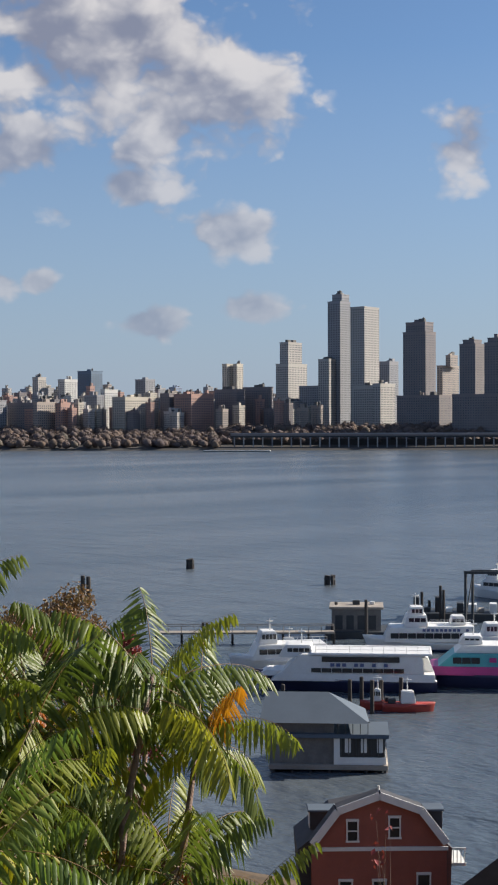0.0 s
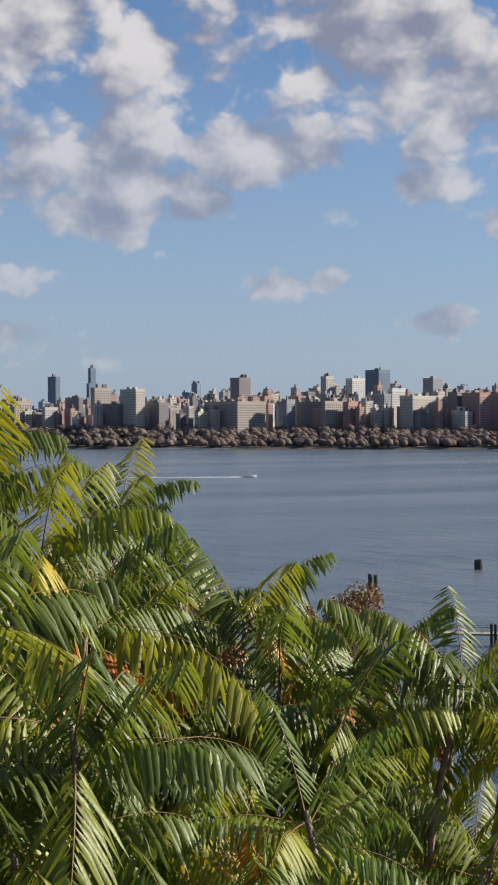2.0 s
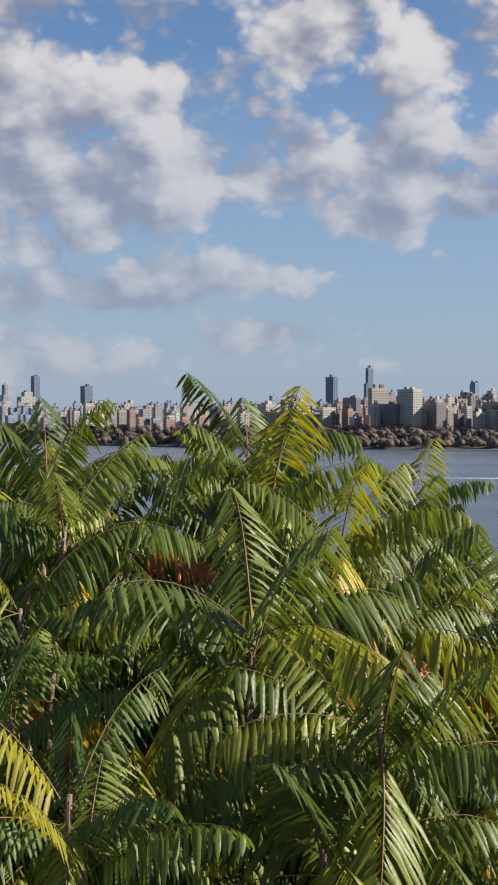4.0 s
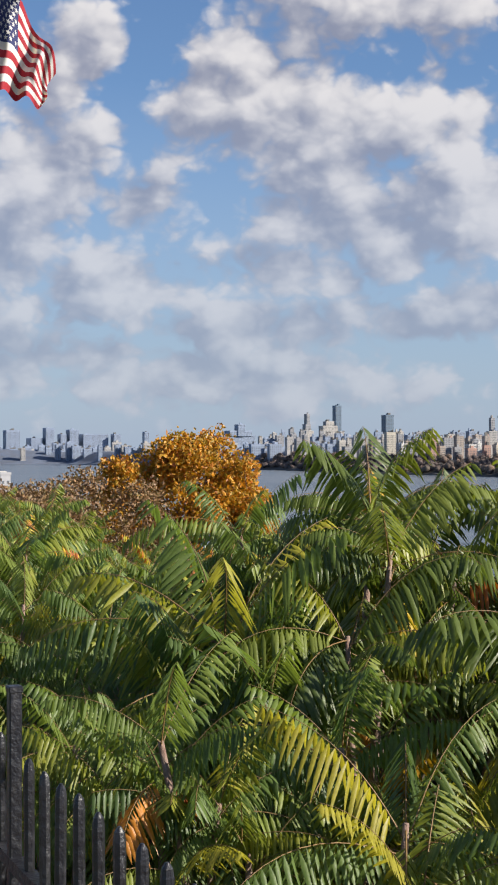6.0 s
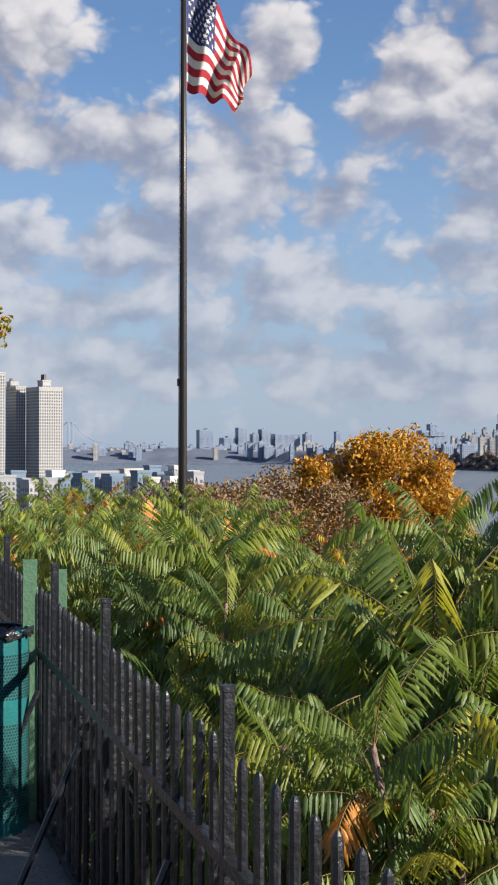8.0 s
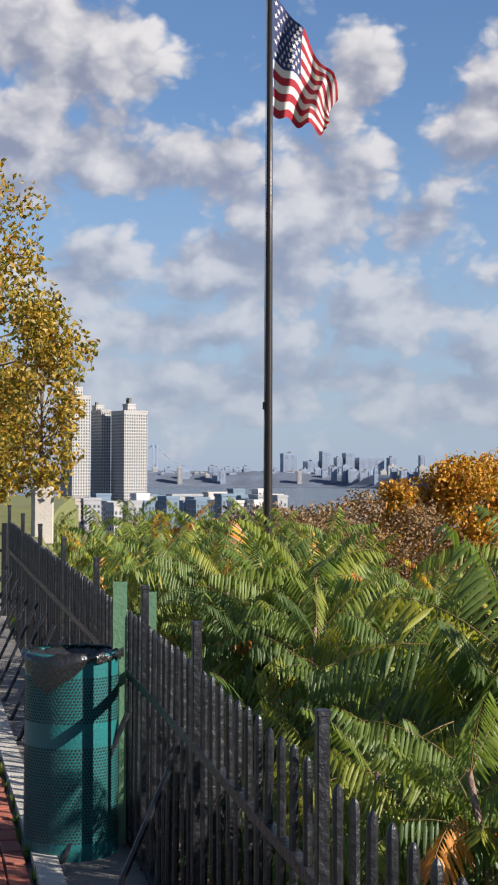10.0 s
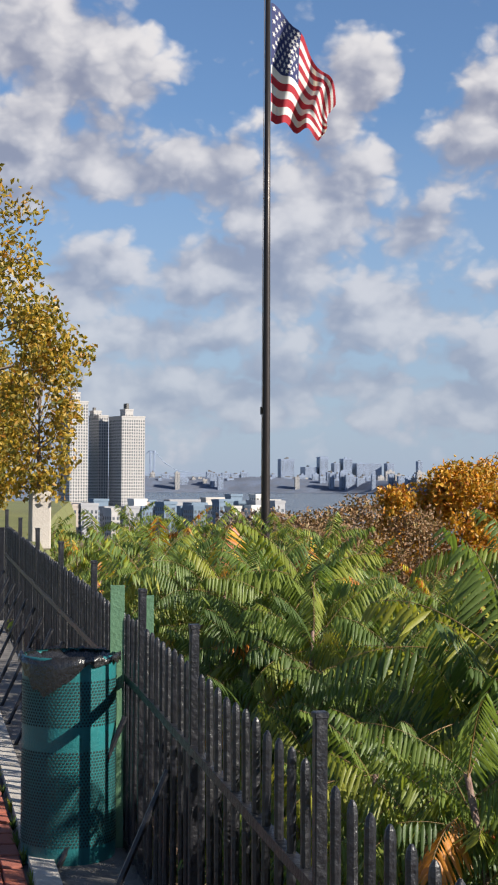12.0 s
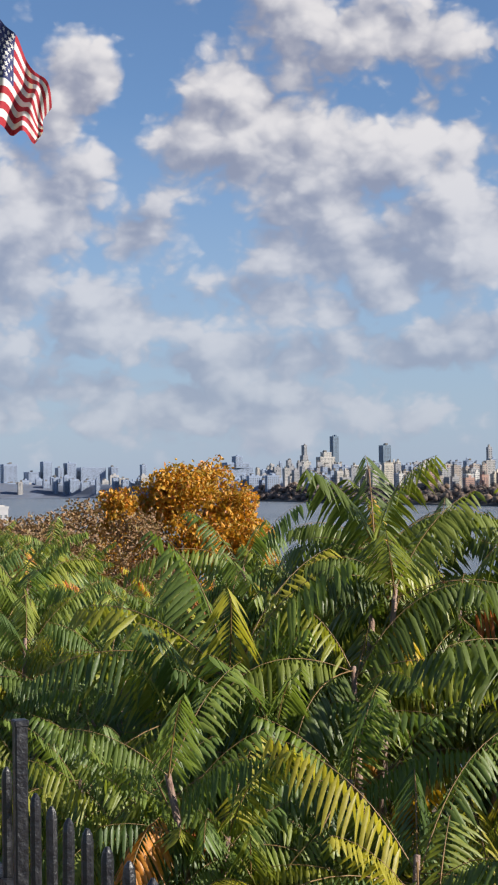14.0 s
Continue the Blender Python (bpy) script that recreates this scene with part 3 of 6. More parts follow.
def far_crown(name, tips, seed, turn, per):
    """The joined leaves of one shrub that stays farther off."""
    rng = random.Random(seed)
    verts, faces, mats = [], [], []
    for tip in tips:
        for e, a, s in rosette(rng, per):
            src = LOW[e][rng.randrange(2)]
            m = Matrix.Translation(tip) @ Euler((0, 0, a)).to_matrix().to_4x4() @ Matrix.Scale(s, 4)
            o = len(verts)
            verts += [m @ v.co for v in src.vertices]
            mi = 1 if rng.random() < turn * (1.8 if e < 20 else 0.6) else 0
            for q in src.polygons:
                faces.append([o + k for k in q.vertices])
                mats.append(2 if q.material_index else mi)
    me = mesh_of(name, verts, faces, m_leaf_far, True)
    me.materials.append(m_leaf_far_turn), me.materials.append(m_stalk)
    me.polygons.foreach_set("material_index", mats)
    return me


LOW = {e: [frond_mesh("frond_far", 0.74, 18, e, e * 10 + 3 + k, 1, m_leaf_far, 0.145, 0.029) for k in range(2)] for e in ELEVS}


def far_sumac_models():
    out = []
    for k in range(6):
        rng = random.Random(40 + k)
        tips = sumac_tips(rng, 8, 1.15, 1.7)
        ob = thing("sumac_shrub", "green sumac shrub among others on the slope", "shrub", "sumacs on the hillside")
        part("trunk", stems(rng, tips, -3.6), m_bark, ob, smooth=True)
        f = part("foliage", far_crown("foliage", tips, 90 + k, 0.05 if k < 4 else 0.16, 9), None, ob)
        tagged(f, kind="stuff")
        out.append(ob)
    return out


# height of the leafy skyline, in degrees over level, by bearing
TOP_AZ = (-12, -2, 0, 3, 6, 8, 10, 12.5, 14.5, 16.5, 20, 22, 24.5, 27, 28.2, 30, 32, 35, 38, 41, 43, 45, 46.5, 48, 52)
TOP_EL = (-0.75, -0.75, -0.95, -1.7, -2.5, -2.45, -2.4, -1.9, -1.4, -1.1, -0.9, -1.2, -1.3, -2.4, -4.9, -5.6, -5.8, -6.7, -7.6, -8.7, -9.6, -10.6, -12.0, -17.0, -18.5)


def plant_sumacs():
    rng = random.Random(21)
    seed = 100
    # close rows
    for d, drop, a0, a1 in ((9.2, 0.5, 9.5, 15.5), (8.6, 0.7, 13.5, 27.8), (7.4, 0.3, 11, 43.8), (6.9, 1.3, 13.5, 43.6), (6.3, 2.8, 11.5, 44.3), (5.3, 6.8, 16, 44.0), (10.2, 1.6, 1, 13), (8.2, 4.6, 1.5, 12.5), (6.6, 8.0, 3.0, 13), (7.6, 6.4, 1.5, 12), (5.8, 10.5, 3.2, 13), (9.2, 3.4, 0.5, 9)):
        step = math.degrees(1.0 / d)
        az = a0 + rng.uniform(0, step * 0.5)
        while az < a1:
            dd = d + rng.uniform(-0.35, 0.35)
            el = interp(az, TOP_AZ, TOP_EL) - drop + rng.uniform(-0.7, 0.5)
            p = polar(az, dd)
            if beyond(p.x, p.y) > 1.0 and el > -21 and not (d == 5.3 and az < 34 and rng.random() < 0.5):
                warm = 0.45 if (9 < az < 15 and d < 8) or (26 < az < 34 and d < 7) else 0.12
                near_sumac(p.x, p.y, EYE_Z + dd * math.tan(radians(el)), 7, 0.85, 1.7, seed, warm, 10, 0.9 if az < 13 else 1.0 if 17 < az < 30 and d < 7 else 0.80, az < 13.5)
            seed += 1
            az += step * rng.uniform(0.85, 1.2)
    # yellow and red young growth low between the taller ones
    for k in range(16):
        az = 10.5 + k * 1.65 + rng.uniform(-0.4, 0.4)
        dd = rng.uniform(4.7, 5.6)
        p = polar(az, dd)
        if beyond(p.x, p.y) > 0.8:
            near_sumac(p.x, p.y, EYE_Z - dd * math.tan(radians(rng.uniform(13.0, 15.5))), 4, 0.42, 0.7, 900 + k, 0.8, 9, 0.66, True)
    # low sumacs just past the fence, in the brightened green
    for k in range(10):
        az, dd = 1.6 + k * 0.85, 4.4
        while beyond(polar(az, dd).x, polar(az, dd).y) < 0.42:
            dd += 0.1
        dd += rng.uniform(0, 0.3)
        p = polar(az, dd)
        near_sumac(p.x, p.y, EYE_Z - dd * math.tan(radians(rng.uniform(9.6, 12.4))), 3, 0.2, 0.45, 940 + k, 0.05, 8, 0.56, True)
    # two that stand out with open crowns
    p = polar(25.6, 4.5)
    near_sumac(p.x, p.y, EYE_Z - 4.5 * math.tan(radians(10.4)), 3, 0.22, 0.5, 961, 0.06, 8, 0.85)
    p = polar(9.5, 6.0)
    near_sumac(p.x, p.y, EYE_Z - 6.0 * math.tan(radians(6.6)), 4, 0.35, 0.6, 962, 0.08, 12, 1.05, True)
    # low growth along the fence
    for k in range(15):
        q = fence_point(-0.4 + k * 0.62) + Vector((0.9719, 0.2356, 0)) * rng.uniform(1.0, 1.35)
        near_sumac(q.x, q.y, fence_top(-0.4 + k * 0.62) - 0.30 + rng.uniform(-0.12, 0.05), 5, 0.45, 0.8, 700 + k, 0.10, 9, 0.72, True)
    # rows farther along the slope
    models = far_sumac_models()
    used = set()
    for d, drop, a0, a1 in ((12.5, 1.2, -3, 13), (15, 0.9, -4, 16), (18, 0.6, -5, 16), (22, 0.4, -6, 12), (27, 0.2, -7, 9), (33, 0.0, -8, 3), (11, 2.6, -2, 4), (9.4, 4.4, -2.2, 2.5), (8.0, 7.0, -1.0, 3)):
        step = math.degrees(1.35 / d)
        az = a0 + rng.uniform(0, step * 0.5)
        while az < a1:
            el = interp(az, TOP_AZ, TOP_EL) - drop + rng.uniform(-0.35, 0.2)
            p = polar(az, d + rng.uniform(-0.8, 0.8))
            if beyond(p.x, p.y) > 1.1:
                k = rng.randrange(6) if rng.random() < 0.3 else rng.randrange(4)
                z = EYE_Z + p.length * math.tan(radians(el))
                m = pose(p.x, p.y, z - 0.55, 0, 0, rng.uniform(0, 360)) @ Matrix.Scale(rng.uniform(0.85, 1.15), 4)
                if k in used:
                    copy_thing(models[k], m)
                else:
                    models[k].matrix_basis = m
                    used.add(k)
            az += step * rng.uniform(0.8, 1.25)


plant_sumacs()

# ---- the cities across the water ----
def facade(name, colour, stain, vary=0.12):
    return mat(name, colour, 0.85, vary=vary, scale=0.03, fine=0.5, bump=0.0, stain=stain, stain_amt=0.25)


m_tower_pale = facade("pale_concrete", (0.41, 0.385, 0.355), (0.32, 0.30, 0.29))
m_tower_grey = facade("grey_concrete", (0.27, 0.27, 0.285), (0.21, 0.21, 0.225))
# dark brick; on houses in shade the dark colour carries that shade
m_tower_dark = facade("dark_brick_and_shade", (0.21, 0.185, 0.185), (0.16, 0.145, 0.15))
m_tower_tan = facade("tan_brick", (0.33, 0.28, 0.245), (0.27, 0.235, 0.21))
m_tower_cream = facade("cream_stone", (0.46, 0.42, 0.355), (0.37, 0.33, 0.29))
m_tower_brick = facade("red_brick_far", (0.36, 0.225, 0.185), (0.29, 0.18, 0.155))
m_tower_blue = facade("blue_glass_wall", (0.13, 0.18, 0.24), (0.10, 0.14, 0.2))
m_tower_mid = facade("weathered_concrete", (0.35, 0.335, 0.325), (0.27, 0.26, 0.255))
# blue of distant haze, put into the walls of far blocks and the bridge
m_far_blue = facade("haze_blue_wall", (0.235, 0.285, 0.385), (0.20, 0.245, 0.335))
m_white = facade("white_wall", (0.52, 0.51, 0.49), (0.42, 0.41, 0.40))
m_glass = mat("far_window", (0.075, 0.085, 0.10), 0.3, vary=0.3, scale=0.2, fine=1, bump=0)
m_glass_near = mat("window_band", (0.07, 0.08, 0.095), 0.25, vary=0.3, scale=0.2, fine=1, bump=0)
m_roof = mat("tar_roof", (0.12, 0.115, 0.11), 0.9, vary=0.2, scale=0.1, fine=1, bump=0)


def high_rise(label, category, wall, glass, blocks, style="grid", turn=351.0):
    """Stacked blocks, each (corner x, corner y, length to the west front, length to the south front, top)."""
    x0, y0 = blocks[0][:2]
    az = math.degrees(math.atan2(x0, y0))
    ground = min(max(land_z(az, math.hypot(x0, y0) - shore(az)), 2.0), 24.0) - 2.0
    ob = thing("high_rise" if blocks[-1][4] > 80 else "apartment_house", label, category, "buildings across the river", pose(x0, y0, ground))
    a = radians(turn)
    u, v = Vector((math.sin(a), math.cos(a), 0)), Vector((math.cos(a), -math.sin(a), 0))
    rng = random.Random(int(x0 * 3 + y0))
    low = 0.0
    for i, (cx, cy, la, lb, top) in enumerate(blocks):
        o = Vector((cx - x0, cy - y0, 0))
        h = top - ground
        z0 = low - 2.0 if i and h > low else 0.0
        bm = bmesh.new()
        m4 = Matrix(((v.x, u.x, 0, o.x), (v.y, u.y, 0, o.y), (0, 0, 1, 0), (0, 0, 0, 1)))
        add_box(bm, 0, lb, 0, la, z0, h, m4)
        bmesh.ops.recalc_face_normals(bm, faces=bm.faces)
        part("wall", bm, wall, ob)
        bm = bmesh.new()
        add_box(bm, -0.35, lb + 0.35, -0.35, la + 0.35, h - 0.9, h + 0.5, m4)
        bmesh.ops.recalc_face_normals(bm, faces=bm.faces)
        part("cornice", bm, wall, ob)
        if i == len(blocks) - 1:
            for k in range(rng.randint(1, 3) if math.hypot(x0, y0) > 1300 else 0):
                bm = bmesh.new()
                px, py = rng.uniform(0.15, 0.55) * lb, rng.uniform(0.15, 0.55) * la
                add_box(bm, px, px + min(lb * 0.3, 7), py, py + min(la * 0.3, 7), h + 0.5, h + rng.uniform(2.5, 6), m4)
                part("roof_house", bm, rng.choice((m_roof, wall)), ob)
        if 1500 < math.hypot(x0, y0) < 2900 and i == len(blocks) - 1 and rng.random() < 0.75:
            bm = bmesh.new()
            px, py, r = rng.uniform(0.2, 0.8) * lb, rng.uniform(0.1, 0.6) * la, rng.uniform(1.2, 2.0)
            add_tube(bm, [(px, py, h), (px, py, h + 2.2 + r * 1.6), (px, py, h + 2.8 + r * 2.1)], [r, r, 0.2], 8)
            bmesh.ops.transform(bm, matrix=m4, verts=bm.verts)
            part("water_tank", bm, m_roof, ob)
        verts, faces = [], []
        floor_h, bay = (2.9, 2.3) if style == "fine" else (3.3, 3.6)
        for side, length in ((0, la), (1, lb)):
            cols = max(int(length / bay), 1)
            step = length / cols
            for f in range(int((h - z0 - 3) / floor_h)):
                z = z0 + 2.2 + f * floor_h
                for c in range(cols):
                    s0, s1 = step * (c + 0.25), step * (c + 0.75)
                    if style == "rib":
                        s0, s1 = step * (c + 0.3), step * (c + 0.7)
                    zt = z + (2.7 if style == "rib" else 1.75)
                    k = len(verts)
                    for s, zz in ((s0, z), (s1, z), (s1, zt), (s0, zt)):
                        p = u * s - v * 0.1 if side == 0 else v * s - u * 0.1
                        verts.append((o.x + p.x, o.y + p.y, zz))
                    faces.append((k, k + 1, k + 2, k + 3))
        if faces:
            w = part("window_grid", mesh_of("window_grid", verts, faces, glass), None, ob)
            tagged(w, "rows of dark windows", kind="stuff")
        low = h if i == 0 else low
    return ob


high_rise("tall grey and cream apartment tower with stepped top", "tower", m_tower_pale, m_glass, [(1519.5, 1549.3, 29.8, 20.8, 70.2), (1522.3, 1552.2, 22.6, 46.2, 119.5), (1525.1, 1555.0, 15.4, 33.5, 150.9)], "grid", 351)
high_rise("low dark slab of flats between two towers", "flats", m_tower_grey, m_glass, [(1541.1, 1491.7, 50.0, 8.0, 86.8)], "grid", 351)
high_rise("cream and grey apartment block beside a taller tower", "flats", m_tower_pale, m_glass, [(1525.8, 1473.6, 18.6, 25.3, 123.8)], "grid", 351)
high_rise("very tall grey apartment tower with round glass crown", "tower", m_tower_grey, m_glass, [(1543.5, 1468.4, 21.5, 25.6, 206.2), (1548.0, 1469.4, 16.6, 18.5, 216.2)], "grid", 351)
high_rise("tall pale apartment tower with ribbed lit side", "tower", m_tower_pale, m_glass, [(1538.1, 1416.7, 23.7, 37.3, 195.2), (1540.5, 1390.3, 44.2, 8.0, 85.1)], "grid", 351)
high_rise("white apartment wing at the foot of a tower", "flats", m_tower_pale, m_glass, [(1535.8, 1385.0, 13.0, 37.5, 87.3)], "grid", 351)
high_rise("dark brown apartment tower with a flat stepped top", "tower", m_tower_dark, m_glass, [(1554.2, 1319.6, 35.9, 26.5, 156.6), (1557.5, 1323.4, 30.6, 22.1, 170.0)], "grid", 351)
high_rise("podium block of flats coloured dark for shade, with a lit side", "flats", m_tower_dark, m_glass, [(1543.6, 1287.2, 66.5, 32.5, 69.9)], "grid", 351)
high_rise("grey office block far behind the towers", "office", m_tower_grey, m_glass, [(1762.0, 1570.0, 19.0, 26.4, 129.4)], "grid", 351)
high_rise("tan brick apartment block with a roof house", "flats", m_tower_tan, m_glass, [(1700.5, 1411.5, 9.6, 47.4, 116.7), (1711.7, 1405.9, 8.0, 21.3, 132.0)], "grid", 351)
high_rise("brown apartment tower with domed top", "tower", m_tower_dark, m_glass, [(1559.2, 1238.7, 23.8, 25.6, 137.2), (1562.2, 1242.9, 17.0, 19.6, 142.7)], "grid", 351)
high_rise("brown apartment tower with stepped top", "tower", m_tower_dark, m_glass, [(1560.2, 1197.0, 24.8, 26.0, 137.4), (1562.4, 1202.3, 16.6, 22.9, 143.6)], "grid", 351)
high_rise("broad dark apartment podium by the viaduct", "flats", m_tower_dark, m_glass, [(1548.1, 1172.5, 86.2, 38.3, 70.2)], "grid", 351)
high_rise("brown apartment tower past the others", "tower", m_tower_dark, m_glass, [(1594.0, 1157.6, 28.4, 40.1, 145.0)], "grid", 351)
high_rise("cream limestone apartment house with regular windows", "apartment house", m_tower_cream, m_glass, [(1243.2, 1579.4, 23.8, 67.2, 69.1)], "grid", 351)
high_rise("pink brick apartment house, sunlit front", "apartment house", m_tower_brick, m_glass, [(1311.4, 1523.3, 31.1, 47.7, 72.9)], "grid", 351)
high_rise("apartment house in shade, its wall coloured dark for it", "apartment house", m_tower_dark, m_glass, [(1391.1, 1519.4, 40.2, 17.6, 80.1)], "grid", 351)
high_rise("apartment house in shade, dark brick colour standing for it", "apartment house", m_tower_dark, m_glass, [(1436.7, 1504.1, 46.0, 10.4, 83.7)], "grid", 351)
high_rise("dark apartment house beside a narrow pale one", "apartment house", m_tower_dark, m_glass, [(1301.7, 1557.7, 16.3, 10.5, 74.1)], "grid", 351)
high_rise("narrow white apartment slab", "apartment house", m_white, m_glass, [(1264.3, 1651.6, 8.0, 26.2, 80.5)], "grid", 351)
high_rise("grey apartment house with rows of windows", "apartment house", m_tower_grey, m_glass, [(1243.6, 1642.3, 23.6, 13.4, 72.3)], "grid", 351)
high_rise("tan brick apartment house with bay windows", "apartment house", m_tower_tan, m_glass, [(1149.3, 1649.0, 8.0, 34.5, 62.3)], "grid", 351)
high_rise("dark brick apartment house with pale trim", "apartment house", m_tower_brick, m_glass, [(1174.8, 1630.9, 10.6, 18.0, 60.8)], "grid", 351)
high_rise("long apartment house in shade, its wall coloured dark for it", "apartment house", m_tower_dark, m_glass, [(1151.3, 1659.8, 50.5, 8.0, 61.7)], "grid", 351)
high_rise("grey apartment house with rows of windows", "apartment house", m_tower_grey, m_glass, [(1212.0, 1640.9, 15.0, 13.1, 62.7)], "grid", 351)
high_rise("blue glass residential block with two roof houses", "apartment house", m_tower_blue, m_glass, [(1441.7, 1918.7, 30.2, 26.0, 117.4)], "grid", 351)
high_rise("white tower block with rows of windows", "apartment house", m_white, m_glass, [(1437.2, 1984.2, 15.5, 31.2, 105.3)], "grid", 351)
high_rise("pale grey tower block", "apartment house", m_tower_pale, m_glass, [(1402.4, 2008.9, 13.1, 17.7, 109.0)], "grid", 351)
high_rise("grey tower block with water tanks", "apartment house", m_tower_grey, m_glass, [(1509.7, 1865.7, 22.0, 23.1, 103.8)], "grid", 351)
high_rise("brown apartment house with small windows", "apartment house", m_tower_brick, m_glass, [(1320.2, 1759.8, 8.0, 9.5, 88.1)], "grid", 351)
high_rise("tan sunlit apartment house", "apartment house", m_tower_tan, m_glass, [(1051.0, 1713.3, 70.7, 50.7, 62.3)], "grid", 351)
high_rise("grey apartment house with rows of windows", "apartment house", m_tower_grey, m_glass, [(1117.7, 1694.6, 9.1, 15.6, 64.9)], "grid", 351)
high_rise("pale stepped apartment house with two tall roof stacks", "apartment house", m_tower_cream, m_glass, [(946.5, 1807.1, 36.4, 15.3, 79.6)], "grid", 351)
high_rise("apartment house in shade, its wall coloured dark for it", "apartment house", m_tower_dark, m_glass, [(974.2, 1792.3, 34.4, 16.5, 61.2)], "grid", 351)
high_rise("tan stepped apartment tower", "apartment house", m_tower_tan, m_glass, [(945.1, 1931.1, 9.8, 29.7, 83.7)], "grid", 351)
high_rise("white and grey apartment house", "apartment house", m_tower_pale, m_glass, [(907.6, 1849.3, 8.0, 10.4, 59.9)], "grid", 351)
high_rise("dark apartment house with rows of windows", "apartment house", m_tower_dark, m_glass, [(934.5, 1835.8, 38.6, 8.0, 59.9)], "grid", 351)
high_rise("tan apartment house with rows of windows", "apartment house", m_tower_tan, m_glass, [(830.4, 1950.6, 11.8, 27.9, 64.6)], "grid", 351)
high_rise("pale apartment house with rows of windows", "apartment house", m_tower_pale, m_glass, [(869.1, 1933.7, 8.6, 21.7, 55.8)], "grid", 351)
high_rise("apartment house in shade, its wall coloured dark for it", "apartment house", m_tower_dark, m_glass, [(967.9, 2031.2, 36.0, 8.0, 71.5)], "grid", 351)
high_rise("dark brown office block above the roofs", "apartment house", m_tower_dark, m_glass, [(1257.3, 2044.3, 22.4, 24.0, 105.6)], "grid", 351)
high_rise("tan apartment house with rows of windows", "apartment house", m_tower_tan, m_glass, [(760.2, 2064.5, 13.7, 34.5, 58.2)], "grid", 351)
high_rise("pale apartment house with rows of windows", "apartment house", m_tower_pale, m_glass, [(817.7, 2020.8, 24.1, 24.1, 61.3)], "grid", 351)
high_rise("tan apartment house with rows of windows", "apartment house", m_tower_tan, m_glass, [(835.8, 1991.8, 12.4, 36.6, 67.6)], "grid", 351)
high_rise("pale apartment house with rows of windows", "apartment house", m_white, m_glass, [(876.7, 1952.2, 8.8, 23.1, 56.0)], "grid", 351)
high_rise("twin-towered pale stone apartment house", "apartment house", m_tower_cream, m_glass, [(1682.6, 1849.0, 23.1, 28.9, 89.7), (1679.0, 1859.0, 9.7, 16.6, 132.4), (1691.6, 1847.6, 8.5, 16.8, 132.4)], "grid", 351)
high_rise("slender blue glass tower, still being finished", "tower", m_tower_blue, m_glass, [(1177.9, 2429.5, 8.0, 16.0, 104.3), (1182.8, 2432.7, 8.0, 11.1, 132.0)], "grid", 351)
high_rise("dark glass slab tower", "tower", m_tower_blue, m_glass, [(1165.9, 2545.7, 26.5, 10.0, 119.5)], "grid", 351)
high_rise("grey stone tower with a pointed top", "tower", m_tower_grey, m_glass, [(948.5, 2740.5, 9.3, 8.0, 98.5)], "grid", 351)
high_rise("white domed building between grey towers", "institution", m_tower_pale, m_glass, [(815.2, 3609.1, 29.9, 38.7, 97.8), (824.3, 3612.1, 22.3, 20.8, 109.1)], "grid", 351)
high_rise("tall grey stone church tower", "church tower", m_tower_grey, m_glass, [(794.5, 3716.0, 23.6, 13.6, 103.8), (798.3, 3720.3, 19.7, 8.0, 129.8)], "grid", 351)
high_rise("slim rounded blue-grey residential tower", "tower", m_tower_blue, m_glass, [(880.3, 3748.0, 22.9, 15.5, 152.7)], "grid", 351)
high_rise("blue-grey glass office block", "tower", m_tower_blue, m_glass, [(965.3, 3571.9, 27.3, 21.3, 124.4)], "grid", 351)
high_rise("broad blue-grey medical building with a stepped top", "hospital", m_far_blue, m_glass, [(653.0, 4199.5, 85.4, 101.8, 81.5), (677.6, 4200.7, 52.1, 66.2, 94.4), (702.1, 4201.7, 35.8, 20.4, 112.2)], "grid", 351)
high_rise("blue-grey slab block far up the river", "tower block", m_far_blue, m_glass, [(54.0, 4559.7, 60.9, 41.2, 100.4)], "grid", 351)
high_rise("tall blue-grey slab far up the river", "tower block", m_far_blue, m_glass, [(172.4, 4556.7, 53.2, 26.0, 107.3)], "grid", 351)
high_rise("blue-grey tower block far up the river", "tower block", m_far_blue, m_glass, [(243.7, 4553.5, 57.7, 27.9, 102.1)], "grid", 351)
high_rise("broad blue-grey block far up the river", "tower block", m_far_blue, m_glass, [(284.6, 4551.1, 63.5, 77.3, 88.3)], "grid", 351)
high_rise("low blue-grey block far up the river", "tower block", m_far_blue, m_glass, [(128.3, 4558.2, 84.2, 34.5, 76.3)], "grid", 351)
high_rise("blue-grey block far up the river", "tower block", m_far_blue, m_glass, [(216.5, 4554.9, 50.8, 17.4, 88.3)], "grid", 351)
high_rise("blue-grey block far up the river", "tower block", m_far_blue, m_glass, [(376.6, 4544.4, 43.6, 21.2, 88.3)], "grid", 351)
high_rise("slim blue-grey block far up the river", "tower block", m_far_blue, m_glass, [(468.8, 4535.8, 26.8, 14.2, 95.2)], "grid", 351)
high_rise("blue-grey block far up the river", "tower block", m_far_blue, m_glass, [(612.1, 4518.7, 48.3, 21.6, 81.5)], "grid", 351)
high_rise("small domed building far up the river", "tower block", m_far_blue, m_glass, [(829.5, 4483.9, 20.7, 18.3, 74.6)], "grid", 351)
high_rise("grey concrete apartment tower with balcony rows", "tower", m_tower_mid, m_glass_near, [(-132.0, 1393.8, 29.5, 23.8, 94.2), (-129.6, 1402.0, 11.4, 8.1, 100.9)], "fine", 330)
